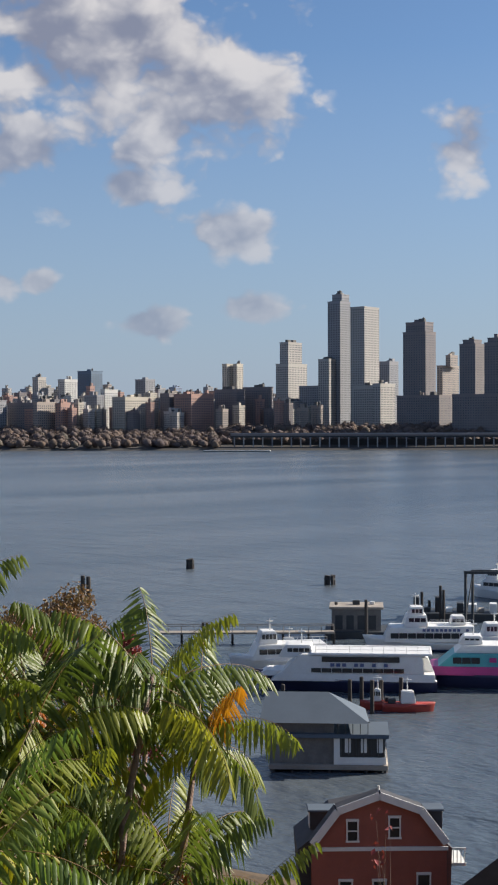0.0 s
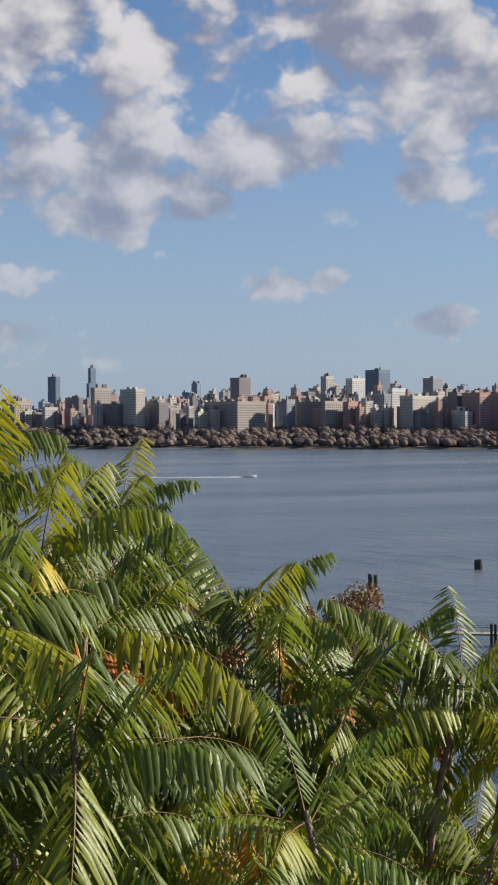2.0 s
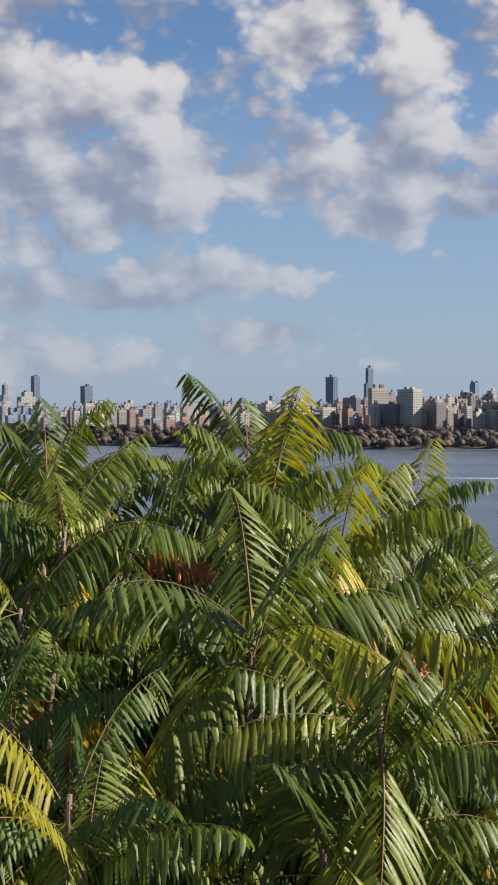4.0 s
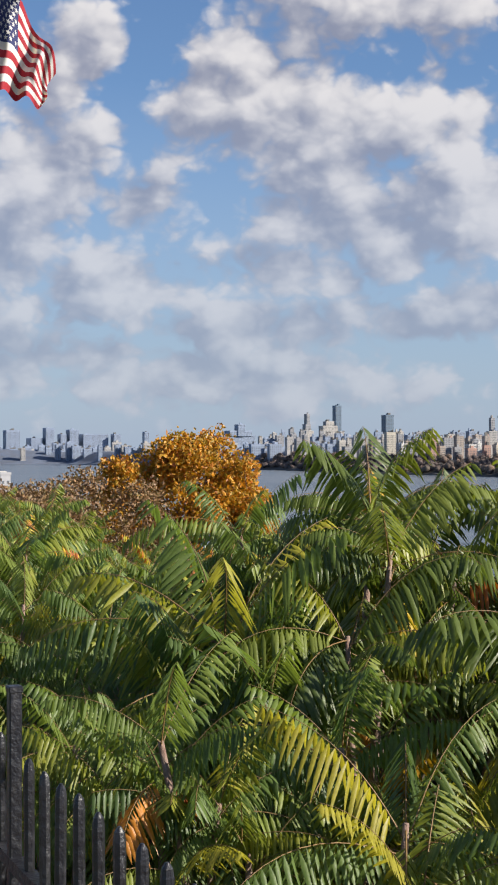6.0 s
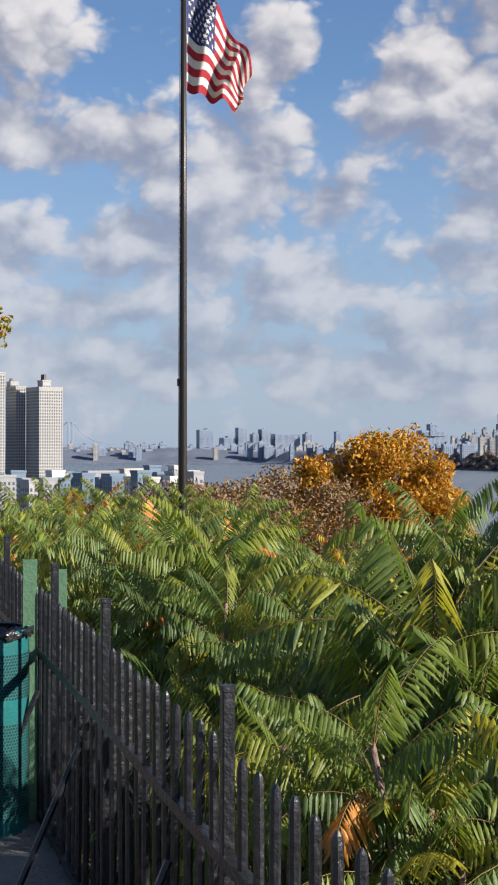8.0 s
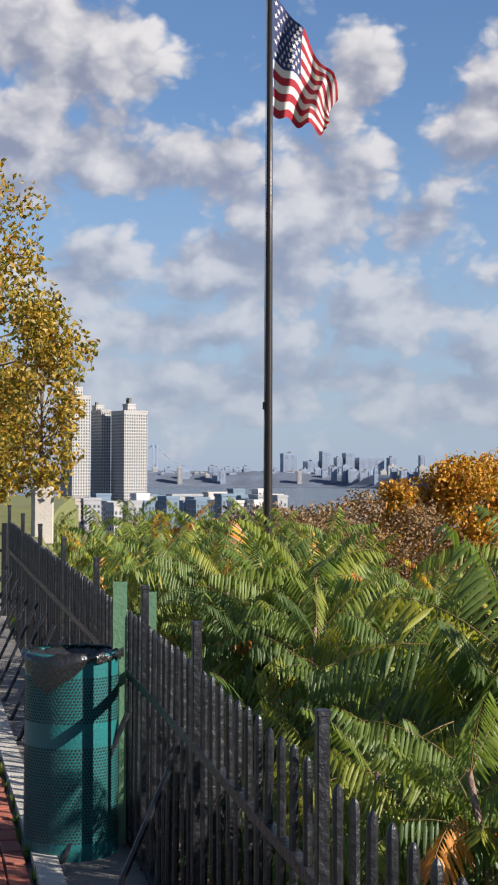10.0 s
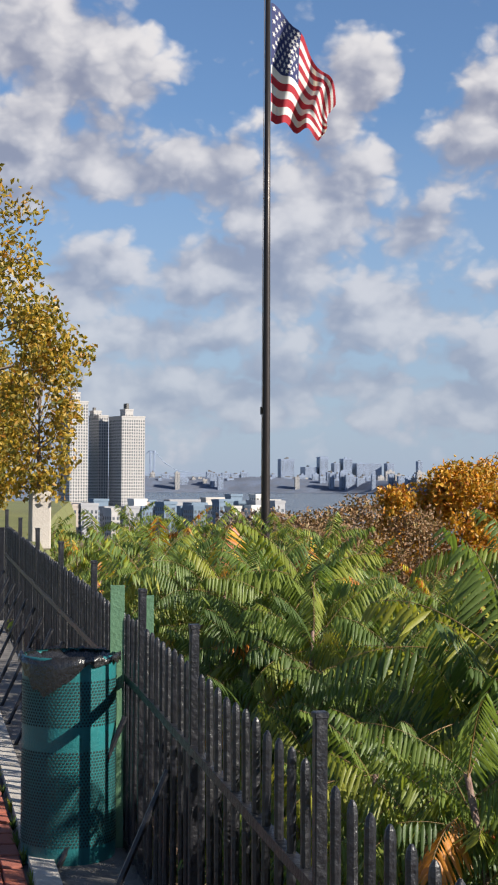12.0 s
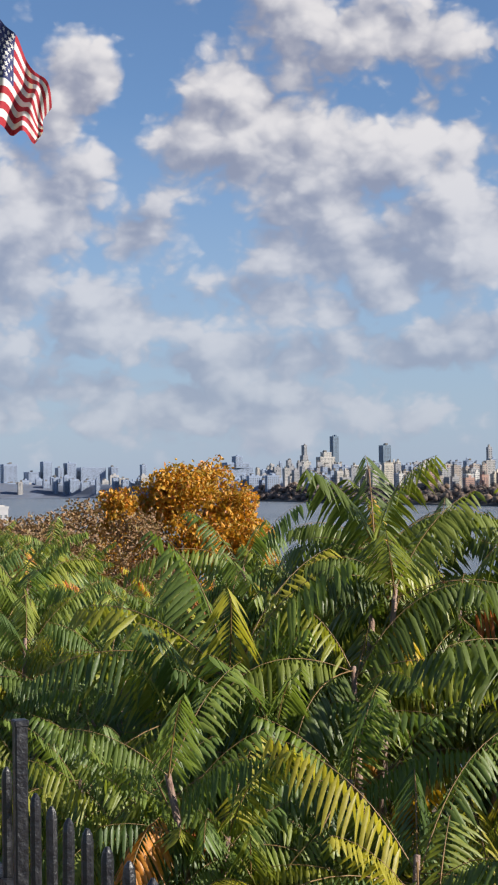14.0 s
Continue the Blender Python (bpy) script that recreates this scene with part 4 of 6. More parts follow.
high_rise("tan concrete apartment tower with balcony rows", "tower", m_tower_mid, m_glass_near, [(-156.6, 1421.4, 24.2, 9.9, 96.0), (-162.3, 1428.8, 9.5, 8.0, 100.7)], "fine", 330)
high_rise("tan concrete apartment tower partly behind a tree", "tower", m_tower_mid, m_glass_near, [(-181.0, 1398.3, 27.7, 18.3, 108.4), (-179.9, 1406.5, 8.0, 8.0, 116.9)], "fine", 330)
high_rise("grey waterfront flats with small windows", "flats", m_tower_grey, m_glass_near, [(-59.7, 958.1, 8.0, 22.0, 22.0)], "fine", 330)
high_rise("blue-grey waterfront flats with glass balconies", "flats", m_tower_blue, m_glass_near, [(-38.0, 819.1, 12.3, 9.4, 20.8)], "fine", 330)
high_rise("white waterfront flats with small windows", "flats", m_white, m_glass_near, [(-26.9, 799.5, 8.0, 8.9, 21.1)], "fine", 330)
high_rise("pale waterfront flats with small windows", "flats", m_tower_pale, m_glass_near, [(-37.3, 979.3, 8.0, 20.2, 23.2)], "fine", 330)
high_rise("glass-fronted waterfront flats with small windows", "flats", m_tower_blue, m_glass_near, [(-13.0, 799.9, 8.0, 8.0, 23.5)], "fine", 330)
high_rise("white waterfront tower with small windows", "flats", m_white, m_glass_near, [(-4.4, 900.0, 8.0, 8.0, 26.2)], "fine", 330)
high_rise("glass waterfront block with small windows", "flats", m_tower_blue, m_glass_near, [(-20.6, 959.8, 8.0, 8.3, 25.6)], "fine", 330)



def city_fill():
    """Lower houses that fill the rows behind the named ones; the rear rows are joined."""
    rng = random.Random(77)
    walls = (m_tower_tan, m_tower_dark, m_tower_grey, m_tower_brick, m_tower_pale, m_tower_cream, m_tower_tan, m_white, m_tower_brick, m_tower_brick)
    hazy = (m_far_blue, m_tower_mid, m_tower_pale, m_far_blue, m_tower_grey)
    words = {"tan_brick": "tan brick", "dark_brick_and_shade": "dark brick", "grey_concrete": "grey concrete", "red_brick_far": "red brick", "pale_concrete": "pale concrete", "cream_stone": "cream stone", "white_wall": "white", "haze_blue_wall": "blue-grey", "weathered_concrete": "weathered concrete"}
    slots = list(dict.fromkeys(walls + hazy)) + [m_glass, m_roof]
    verts, faces, mats = [], [], []
    a = radians(351)
    u, v = Vector((math.sin(a), math.cos(a), 0)), Vector((math.cos(a), -math.sin(a), 0))

    def block(p, la, lb, z0, z1, k, top=None):
        o = len(verts)
        verts.extend(p + v * x + u * y + Vector((0, 0, z)) for z in (z0, z1) for x, y in ((0, 0), (lb, 0), (lb, la), (0, la)))
        faces.extend(tuple(o + q for q in f) for f in ((0, 1, 5, 4), (1, 2, 6, 5), (2, 3, 7, 6), (3, 0, 4, 7), (4, 5, 6, 7)))
        mats.extend([k] * 4 + [k if top is None else top])

    def joined(p, la, lb, top, wall):
        k = slots.index(wall)
        block(p, la, lb, 0, top, k, len(slots) - 1)
        for _ in range(rng.randint(1, 3)):
            q = p + v * rng.uniform(0, lb * 0.6) + u * rng.uniform(0, la * 0.5)
            block(q, min(la, 5) * rng.uniform(0.4, 0.9), min(lb, 5) * rng.uniform(0.4, 0.9), top - 0.5, top + rng.uniform(1.5, 5.5), rng.choice((k, len(slots) - 1)))
        for side, length in ((0, la), (1, lb)):
            cols = max(int(length / 2.4), 1)
            step = length / cols
            for f in range(min(int(top / 3), 9)):
                z = top - 2.9 - f * 3
                for c in range(cols):
                    o = len(verts)
                    for s, zz in ((0.28, z), (0.72, z), (0.72, z + 1.7), (0.28, z + 1.7)):
                        q = u * step * (c + s) - v * 0.1 if side == 0 else v * step * (c + s) - u * 0.1
                        verts.append(p + q + Vector((0, 0, zz)))
                    faces.append((o, o + 1, o + 2, o + 3))
                    mats.append(len(slots) - 2)

    az = 10.5
    while az < 46:
        for row in range(6):
            d = shore(az) + 170 + row * 115 + rng.uniform(-40, 40)
            el = interp(az, (10, 18, 24, 28, 31, 36, 42, 46), (0.55, 0.55, 0.55, 0.8, 0.95, 1.1, 1.0, 0.9)) * (0.55 + 0.125 * row) + rng.uniform(-0.2, 0.2) + (0.25 if rng.random() < 0.08 else 0)
            p = polar(az + rng.uniform(-0.25, 0.25), d)
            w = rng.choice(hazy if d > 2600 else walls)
            la, lb, top = rng.uniform(7, 16), rng.uniform(7, 18), EYE_Z + d * math.tan(radians(el))
            if row:
                joined(p, la, lb, top, w)
            else:
                high_rise(words[w.name] + " apartment house among the roofs", "apartment house", w, m_glass, [(p.x, p.y, la, lb, top)], "fine")
        az += rng.uniform(0.30, 0.52)
    me = mesh_of("far_rooftops", verts, faces, slots[0])
    for m in slots[1:]:
        me.materials.append(m)
    me.polygons.foreach_set("material_index", mats)
    tagged(new("far_rooftops", me), "crowded tan, brick and grey roofs behind the river front", "city", kind="stuff")


city_fill()


def far_city_fill():
    rng = random.Random(78)
    az = -5.0
    while az < 11:
        d = shore(az) + rng.uniform(40, 260)
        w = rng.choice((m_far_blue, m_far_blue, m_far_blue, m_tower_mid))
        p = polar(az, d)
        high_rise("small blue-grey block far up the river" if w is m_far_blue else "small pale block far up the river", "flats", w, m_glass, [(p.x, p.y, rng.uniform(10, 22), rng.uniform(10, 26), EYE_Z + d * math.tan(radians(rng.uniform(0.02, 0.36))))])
        az += rng.uniform(0.08, 0.3)


far_city_fill()


def waterfront_row():
    """Small flats along the near bank, upriver."""
    rng = random.Random(79)
    kinds = ((m_white, "white"), (m_tower_pale, "pale grey"), (m_tower_blue, "glass-fronted"), (m_tower_tan, "tan brick"), (m_tower_mid, "grey"), (m_tower_grey, "dark grey"), (m_tower_blue, "blue glass"))
    az = -8.2
    while az < 0.6:
        w, word = rng.choice(kinds)
        d = rng.uniform(720, 1050)
        p = polar(az, d)
        high_rise(word + " waterfront flats with flat roofs", "flats", w, m_glass_near, [(p.x, p.y, rng.uniform(6, 12), rng.uniform(4, 10), EYE_Z + d * math.tan(radians(rng.uniform(-1.15, -0.75))))], "fine", 330)
        az += rng.uniform(0.12, 0.3)


waterfront_row()

# ---- lookout: fence, paving, can, flagpole ----
FENCE_TURN = math.atan2(FENCE_DIR.y, FENCE_DIR.x)


def fence():
    ob = thing("iron_fence", "black iron picket fence with worn paint along the cliff edge", "fence", m=pose(*fence_point(0, 0)))
    base = fence_point(0, 0)
    picket = bmesh.new()
    add_tube(picket, [(0, 0, -1.25), (0, 0, -0.03), (0, 0, -0.012), (0, 0, 0)], [0.0142, 0.0142, 0.0115, 0.004], 8)
    picket_me = bpy.data.meshes.new("picket")
    picket.to_mesh(picket_me), picket.free()
    picket_me.materials.append(m_iron)
    post = box(-0.017, 0.017, -0.017, 0.017, -1.45, 0, 0.004)
    add_box(post, -0.0195, 0.0195, -0.0195, 0.0195, -0.012, 0.006, None, 0.003)
    post_me = bpy.data.meshes.new("post")
    post.to_mesh(post_me), post.free()
    post_me.materials.append(m_iron)
    rng = random.Random(3)
    posts = [-5.6, -3.9, -2.3, 0.0, 1.72, 2.95, 4.7, 6.5, 8.3, 10.1, 11.9]
    for s in posts:
        p = part("post", post_me, None, ob)
        p.matrix_basis = Matrix.Translation(fence_point(s, fence_top(s)) - base) @ Matrix.Rotation(FENCE_TURN + rng.uniform(-0.03, 0.03), 4, "Z")
    for a, b in zip(posts, posts[1:]):
        n = max(int(round((b - a) / 0.143)), 2)
        for k in range(1, n):
            s = a + (b - a) * k / n
            p = part("picket", picket_me, None, ob)
            lean = rng.uniform(-0.012, 0.012)
            p.matrix_basis = Matrix.Translation(fence_point(s, fence_top(s) - 0.15 + rng.uniform(-0.012, 0.006)) - base) @ Euler((lean, rng.uniform(-0.012, 0.012), rng.uniform(0, 3))).to_matrix().to_4x4()
        for drop, h in ((0.44, 0.035), (1.22, 0.035)):
            bm = bmesh.new()
            p0, p1 = fence_point(a, fence_top(a) - drop) - base, fence_point(b, fence_top(b) - drop) - base
            side = Vector((FENCE_DIR.y, -FENCE_DIR.x, 0)) * 0.018
            vs = [bm.verts.new(p + q + Vector((0, 0, z))) for p in (p0, p1) for q, z in ((side, 0), (-side, 0), (-side, -h), (side, -h))]
            for k in range(4):
                bm.faces.new((vs[k], vs[(k + 1) % 4], vs[4 + (k + 1) % 4], vs[4 + k]))
            part("rail", bm, m_iron, ob)
    for s in (0.55, 2.1, 3.25) + tuple(4.6 + 0.72 * k for k in range(11)):
        foot = fence_point(s - 0.15, fence_top(s) - 1.42) - Vector((FENCE_DIR.y, -FENCE_DIR.x, 0)) * 0.42 - base
        head = fence_point(s, fence_top(s) - 0.62) - Vector((FENCE_DIR.y, -FENCE_DIR.x, 0)) * 0.03 - base
        part("brace", tube([foot, foot.lerp(head, 0.5), head], 0.014, 6), m_iron, ob)
    return ob


fence()


def paving():
    """Promenade behind the fence: kerb, asphalt, brick band and lawn."""
    side = Vector((-FENCE_DIR.y, FENCE_DIR.x, 0))

    def strip(name, a, b, lift, material, label, cat, thick=0.3):
        verts, faces = [], []
        ss = np.linspace(-14, 98, 57)
        for s in ss:
            for k, z in ((a, 0), (b, 0), (b, -thick), (a, -thick)):
                p = fence_point(s) + side * k
                verts.append((p.x, p.y, walk_z(p.y) + lift + z))
        for i in range(len(ss) - 1):
            for k in range(4):
                faces.append((i * 4 + k, i * 4 + (k + 1) % 4, (i + 1) * 4 + (k + 1) % 4, (i + 1) * 4 + k))
        faces += [(3, 2, 1, 0), tuple(len(verts) - 4 + k for k in range(4))]
        ob = new(name, mesh_of(name, verts, faces, material))
        tagged(ob, label, cat, kind="structure")
        return ob

    # kerb takes the dark path tone in place of shade between the pickets
    strip("kerb", -0.07, 0.16, 0.0, m_path, "worn kerb under the iron fence, darkened for shrub shade", "kerb", 0.8)
    strip("edging", 0.37, 0.48, 0.03, m_concrete, "pale concrete edging beside the brick walk", "edging")
    strip("pavement", 0.16, 0.37, 0.0, m_path, "grey worn paving beside the fence", "pavement")
    walkway = strip("brick_pavement", 0.48, 3.2, -0.03, m_path, "red brick promenade", "pavement")
    strip("lawn", 3.2, 60, -0.02, m_grass, "autumn lawn behind the promenade", "lawn")
    brick = bpy.data.meshes.new("brick")
    bm = box(-0.098, 0.098, -0.047, 0.047, -0.03, 0.036, 0.004)
    bm.to_mesh(brick), bm.free()
    brick.materials.append(m_brick_red)
    rng = random.Random(9)
    n = 0
    for row in range(6):
        for k in range(50):
            s = 1.4 + k * 0.205 + (row % 2) * 0.1
            p = fence_point(s) + side * (0.56 + row * 0.103)
            b = new("brick", brick)
            b.parent = walkway
            b.matrix_basis = Matrix.Translation((p.x, p.y, walk_z(p.y) - 0.03 + rng.uniform(-0.003, 0.003))) @ Euler((math.atan(0.027), 0, FENCE_TURN + rng.uniform(-0.02, 0.02))).to_matrix().to_4x4()


paving()


def weeds():
    """Tufts of grass in the gap between the edging and the bricks."""
    rng = random.Random(15)
    side = Vector((-FENCE_DIR.y, FENCE_DIR.x, 0))
    for k in range(26):
        p = fence_point(2.2 + k * 0.34 + rng.uniform(-0.1, 0.1)) + side * rng.uniform(0.485, 0.51)
        verts, faces = [], []
        for _ in range(14):
            a, h, r = rng.uniform(0, math.tau), rng.uniform(0.03, 0.10), rng.uniform(0.01, 0.05)
            d = Vector((math.cos(a), math.sin(a), 0))
            w = Vector((-d.y, d.x, 0)) * 0.004
            i = len(verts)
            verts += [w, -w, d * r * 0.5 - w + Vector((0, 0, h * 0.7)), d * r * 0.5 + w + Vector((0, 0, h * 0.7)), d * r + Vector((0, 0, h))]
            faces += [(i, i + 1, i + 2, i + 3), (i + 3, i + 2, i + 4)]
        ob = new("weed", mesh_of("weed", verts, faces, m_leaf_brightened))
        ob.matrix_basis = pose(p.x, p.y, walk_z(p.y) - 0.025)
        tagged(ob, "small green weed tuft beside the brick walk", "weed", "weeds along the kerb")


weeds()


def terrace():
    """Lawn past the end of the fence, closed off by a short cross fence."""
    ys = list(np.linspace(17.3, 64, 18))
    verts, faces = [], []
    for y in ys:
        edge = interp(y, (17.3, 64), (-2.95, -8.2))
        for x, z in ((-40, 0.0), (edge, 0.0), (edge + 0.25, -0.6), (edge + 0.4, -6.0)):
            verts.append((x, y, walk_z(y) - 0.03 + z))
    for i in range(len(ys) - 1):
        faces += [(i * 4 + k, i * 4 + k + 1, i * 4 + k + 5, i * 4 + k + 4) for k in range(3)]
    faces.append((0, 1, 2, 3))
    ob = new("lawn_terrace", mesh_of("lawn_terrace", verts, faces, m_grass))
    tagged(ob, "autumn lawn terrace past the end of the fence", "lawn", kind="structure")
    a, side = fence_point(12.6), Vector((-FENCE_DIR.y, FENCE_DIR.x, 0))
    z = walk_z(a.y)
    cross = thing("iron_fence", "short black iron picket fence closing the promenade", "fence", m=pose(a.x, a.y, z))
    for k in range(20):
        p = side * (0.13 * k + 0.1)
        part("picket", tube([(p.x, p.y, -0.1), (p.x, p.y, 0.86), (p.x, p.y, 0.9)], [0.013, 0.013, 0.004], 7), m_iron, cross)
    for h in (0.12, 0.70):
        part("rail", tube([(0, 0, h), tuple(side * 2.7 + Vector((0, 0, h)))], 0.018, 6), m_iron, cross)
    for d in (0.0, 2.7):
        p = side * d
        part("post", box(p.x - 0.03, p.x + 0.03, p.y - 0.03, p.y + 0.03, -0.2, 1.0, 0.005), m_iron, cross)


terrace()


def green_posts():
    for s, off, top in ((3.40, 0.05, EYE_Z - 0.518), (3.8, -0.16, EYE_Z - 0.60)):
        p = fence_point(s) + Vector((-FENCE_DIR.y, FENCE_DIR.x, 0)) * off
        ob = thing("sign_post", "green painted steel channel post beside the fence", "post", "green posts", pose(p.x, p.y, walk_z(p.y) - 0.3, 0, 0, 6))
        h = top - walk_z(p.y) + 0.3
        bm = box(-0.034, 0.034, -0.006, 0.006, 0, h, 0.001)
        add_box(bm, -0.034, -0.026, 0.006, 0.034, 0, h)
        add_box(bm, 0.026, 0.034, 0.006, 0.034, 0, h)
        part("channel", bm, m_green_post, ob)


green_posts()


def litter_can():
    x, y = -0.915, 7.62
    z = EYE_Z - 1.80
    ob = thing("litter_bin", "teal perforated steel litter bin with a black bag", "bin", m=pose(x, y, z))
    R, H, N = 0.222, 0.955, 72
    # shell; its round holes are dark discs laid on it, their shade only colour
    bm = bmesh.new()
    add_tube(bm, [(0, 0, 0), (0, 0, 0.02), (0, 0, H - 0.02), (0, 0, H)], [R * 0.97, R, R, R * 1.01], N, False)
    part("shell", bm, m_teal, ob, smooth=True)
    bm = bmesh.new()
    add_tube(bm, [(0, 0, H - 0.012), (0, 0, H + 0.006), (0, 0, H + 0.012)], [R + 0.006, R + 0.008, R - 0.004], N, False)
    part("rim", bm, m_teal, ob, smooth=True)
    verts, faces = [], []
    for z0, z1 in ((0.105, 0.545), (0.655, 0.865)):
        rows = int((z1 - z0) / 0.0142)
        for j in range(rows + 1):
            for k in range(84):
                a = (k + 0.5 * (j % 2)) * math.tau / 84
                c = Vector((math.cos(a) * (R + 0.0025), math.sin(a) * (R + 0.0025), z0 + j * 0.0142))
                t = Vector((-math.sin(a), math.cos(a), 0))
                i = len(verts)
                verts += [c + t * 0.0054 * math.cos(q * math.tau / 6) + Vector((0, 0, 0.0054 * math.sin(q * math.tau / 6))) for q in range(6)]
                faces.append(tuple(range(i, i + 6)))
    holes = part("perforation", mesh_of("perforation", verts, faces, m_hole), None, ob)
    tagged(holes, kind="stuff")
    rng = random.Random(4)
    verts, faces = [], []
    n = 48
    prof = ((R * 0.55, H - 0.10), (R * 0.9, H - 0.01), (R + 0.010, H + 0.012), (R + 0.012, H - 0.004), (R + 0.010, H - 0.016))
    for j, (r, zz) in enumerate(prof):
        for k in range(n):
            a = k * math.tau / n
            front = 0.5 + 0.5 * math.cos(a - radians(250))
            w = rng.uniform(-0.012, 0.012)
            drop = ((0.15 if j == 4 else 0.03) * front ** 14 if j > 2 else 0) + rng.uniform(-0.014, 0.014)
            verts.append(((r + abs(w)) * math.cos(a), (r + abs(w)) * math.sin(a), zz - drop))
    for j in range(len(prof) - 1):
        for k in range(n):
            faces.append((j * n + k, j * n + (k + 1) % n, (j + 1) * n + (k + 1) % n, (j + 1) * n + k))
    part("bag", mesh_of("bag", verts, faces, m_bag, True), None, ob, "crumpled black plastic bag")
    bm = bmesh.new()
    bmesh.ops.create_cone(bm, cap_ends=True, segments=32, radius1=R * 0.8, radius2=R * 0.8, depth=0.05, matrix=Matrix.Translation((0, 0, -0.025)))
    part("foot", bm, m_iron, ob)
    bm = box(-0.30, 0.32, -0.3, 0.3, -0.35, -0.05, 0.01)
    pad = part("bin_pad", bm, m_concrete, None, m=pose(x, y, z, 0, 0, 13))
    tagged(pad, "concrete pad under the bin", "pad", kind="structure")


litter_can()

POLE_AT = polar(0.1, 28)


def flagpole():
    base = hill_z(POLE_AT.x, POLE_AT.y)
    ob = thing("flagpole", "tall dark bronze tapered flagpole", "flagpole", m=pose(POLE_AT.x, POLE_AT.y, base))
    h = EYE_Z + 9.6 - base
    zs = [0, 0.3, EYE_Z - 1 - base, EYE_Z + 4 - base, h]
    part("pole", tube([(0, 0, z) for z in zs], [0.095, 0.088, 0.078, 0.064, 0.045], 20), m_pole, ob, smooth=True)
    part("base_collar", tube([(0, 0, 0), (0, 0, 0.12), (0, 0, 0.2)], [0.2, 0.18, 0.1], 20), m_pole, ob)
    bm = bmesh.new()
    bmesh.ops.create_uvsphere(bm, u_segments=16, v_segments=10, radius=0.1, matrix=Matrix.Translation((0, 0, h + 0.09)))
    part("finial", bm, m_pole, ob, smooth=True)
    part("halyard", tube([(-0.085, -0.03, 1.2), (-0.075, -0.03, h * 0.6), (-0.06, -0.02, h - 0.1)], 0.006, 5), m_twig, ob)
    part("cleat", box(-0.11, -0.07, -0.02, 0.02, EYE_Z + 1.2 - base, EYE_Z + 1.34 - base, 0.005), m_pole, ob)


flagpole()


def flag():
    """Hoisted flag, its fly end sagging in a light wind."""
    top = EYE_Z + 28 * math.tan(radians(17.5))
    ob = thing("flag", "red, white and blue striped flag sagging from its pole", "flag", m=pose(POLE_AT.x + 0.06, POLE_AT.y - 0.02, top))
    H, L, NU, NV = 2.1, 3.4, 40, 52

    def at(u, v):
        # u along the fly, v down the hoist; the upper edge falls steeply
        w = 1 - (1 - u) ** 1.25
        top_e = Vector((1.2 * w, 0, -1.75 * u ** 1.15))
        low_e = Vector((0.92 * w, 0, -2.2 - 0.28 * u))
        fold = 0.20 * math.sin(u * 13 + v * 2.6) * min(1, u * 4) + 0.06 * math.sin(u * 27 - v * 6) * u
        p = top_e.lerp(low_e, v)
        return p + Vector((0.05 * math.sin(v * 7 + u * 9) * u, 0.3 * u + fold, 0.04 * math.sin(u * 17 + v * 3)))

    def sheet(name, u0, u1, v0, v1, material, label=""):
        nu, nv = max(int(NU * (u1 - u0)), 2), 4 if v1 - v0 < 0.1 else 24
        vs = [at(u0 + (u1 - u0) * i / nu, v0 + (v1 - v0) * j / nv) for i in range(nu + 1) for j in range(nv + 1)]
        fs = [(i * (nv + 1) + j, i * (nv + 1) + j + 1, (i + 1) * (nv + 1) + j + 1, (i + 1) * (nv + 1) + j) for i in range(nu) for j in range(nv)]
        part(name, mesh_of(name, vs, fs, material, True), None, ob, label)

    for k in range(13):
        u0 = 0.4 if k < 7 else 0.0
        sheet("stripe", u0, 1.0, k / 13, (k + 1) / 13, m_red_cloth if k % 2 == 0 else m_white_cloth, "red stripe" if k % 2 == 0 else "white stripe")
    sheet("canton", 0.0, 0.4, 0.0, 7 / 13, m_blue_cloth, "dark blue field with white stars")
    verts, faces = [], []
    for r in range(9):
        for c in range(6 if r % 2 == 0 else 5):
            u, v = 0.035 + (c + 0.5 * (r % 2)) * 0.066, (0.6 + r * 0.72) / 13
            p = at(u, v)
            du, dv = (at(u + 0.01, v) - p).normalized(), (at(u, v + 0.01) - p).normalized()
            nn = du.cross(dv).normalized()
            for side in (-1, 1):
                i = len(verts)
                for q in range(10):
                    rr = 0.055 if q % 2 == 0 else 0.024
                    verts.append(p + nn * 0.006 * side + du * rr * math.sin(q * math.tau / 10) - dv * rr * math.cos(q * math.tau / 10))
                faces.append(tuple(range(i, i + 10)))
    tagged(part("star_field", mesh_of("star_field", verts, faces, m_white_cloth), None, ob, "rows of white stars"), kind="stuff")


flag()

# ---- trees of other kinds ----
def leaf_quads(rng, centres, radius, count, size):
    """Small folded leaves scattered through clumps."""
    verts, faces = [], []
    for _ in range(count):
        c = centres[rng.randrange(len(centres))]
        d = Vector((rng.gauss(0, 1), rng.gauss(0, 1), rng.gauss(0, 0.8)))
        p = c + d.normalized() * radius * rng.random() ** 0.45
        a = Vector((rng.gauss(0, 1), rng.gauss(0, 1), rng.gauss(0, 1) - 0.5)).normalized()
        b = a.cross(Vector((rng.gauss(0, 1), rng.gauss(0, 1), rng.gauss(0, 1)))).normalized()
        s = size * rng.uniform(0.6, 1.25)
        i = len(verts)
        n = a.cross(b) * s * 0.15
        verts += [p - a * s * 0.5, p + b * s * 0.34 + n, p + a * s * 0.55, p - b * s * 0.34 + n]
        faces += [(i, i + 1, i + 2), (i, i + 2, i + 3)]
    return verts, faces


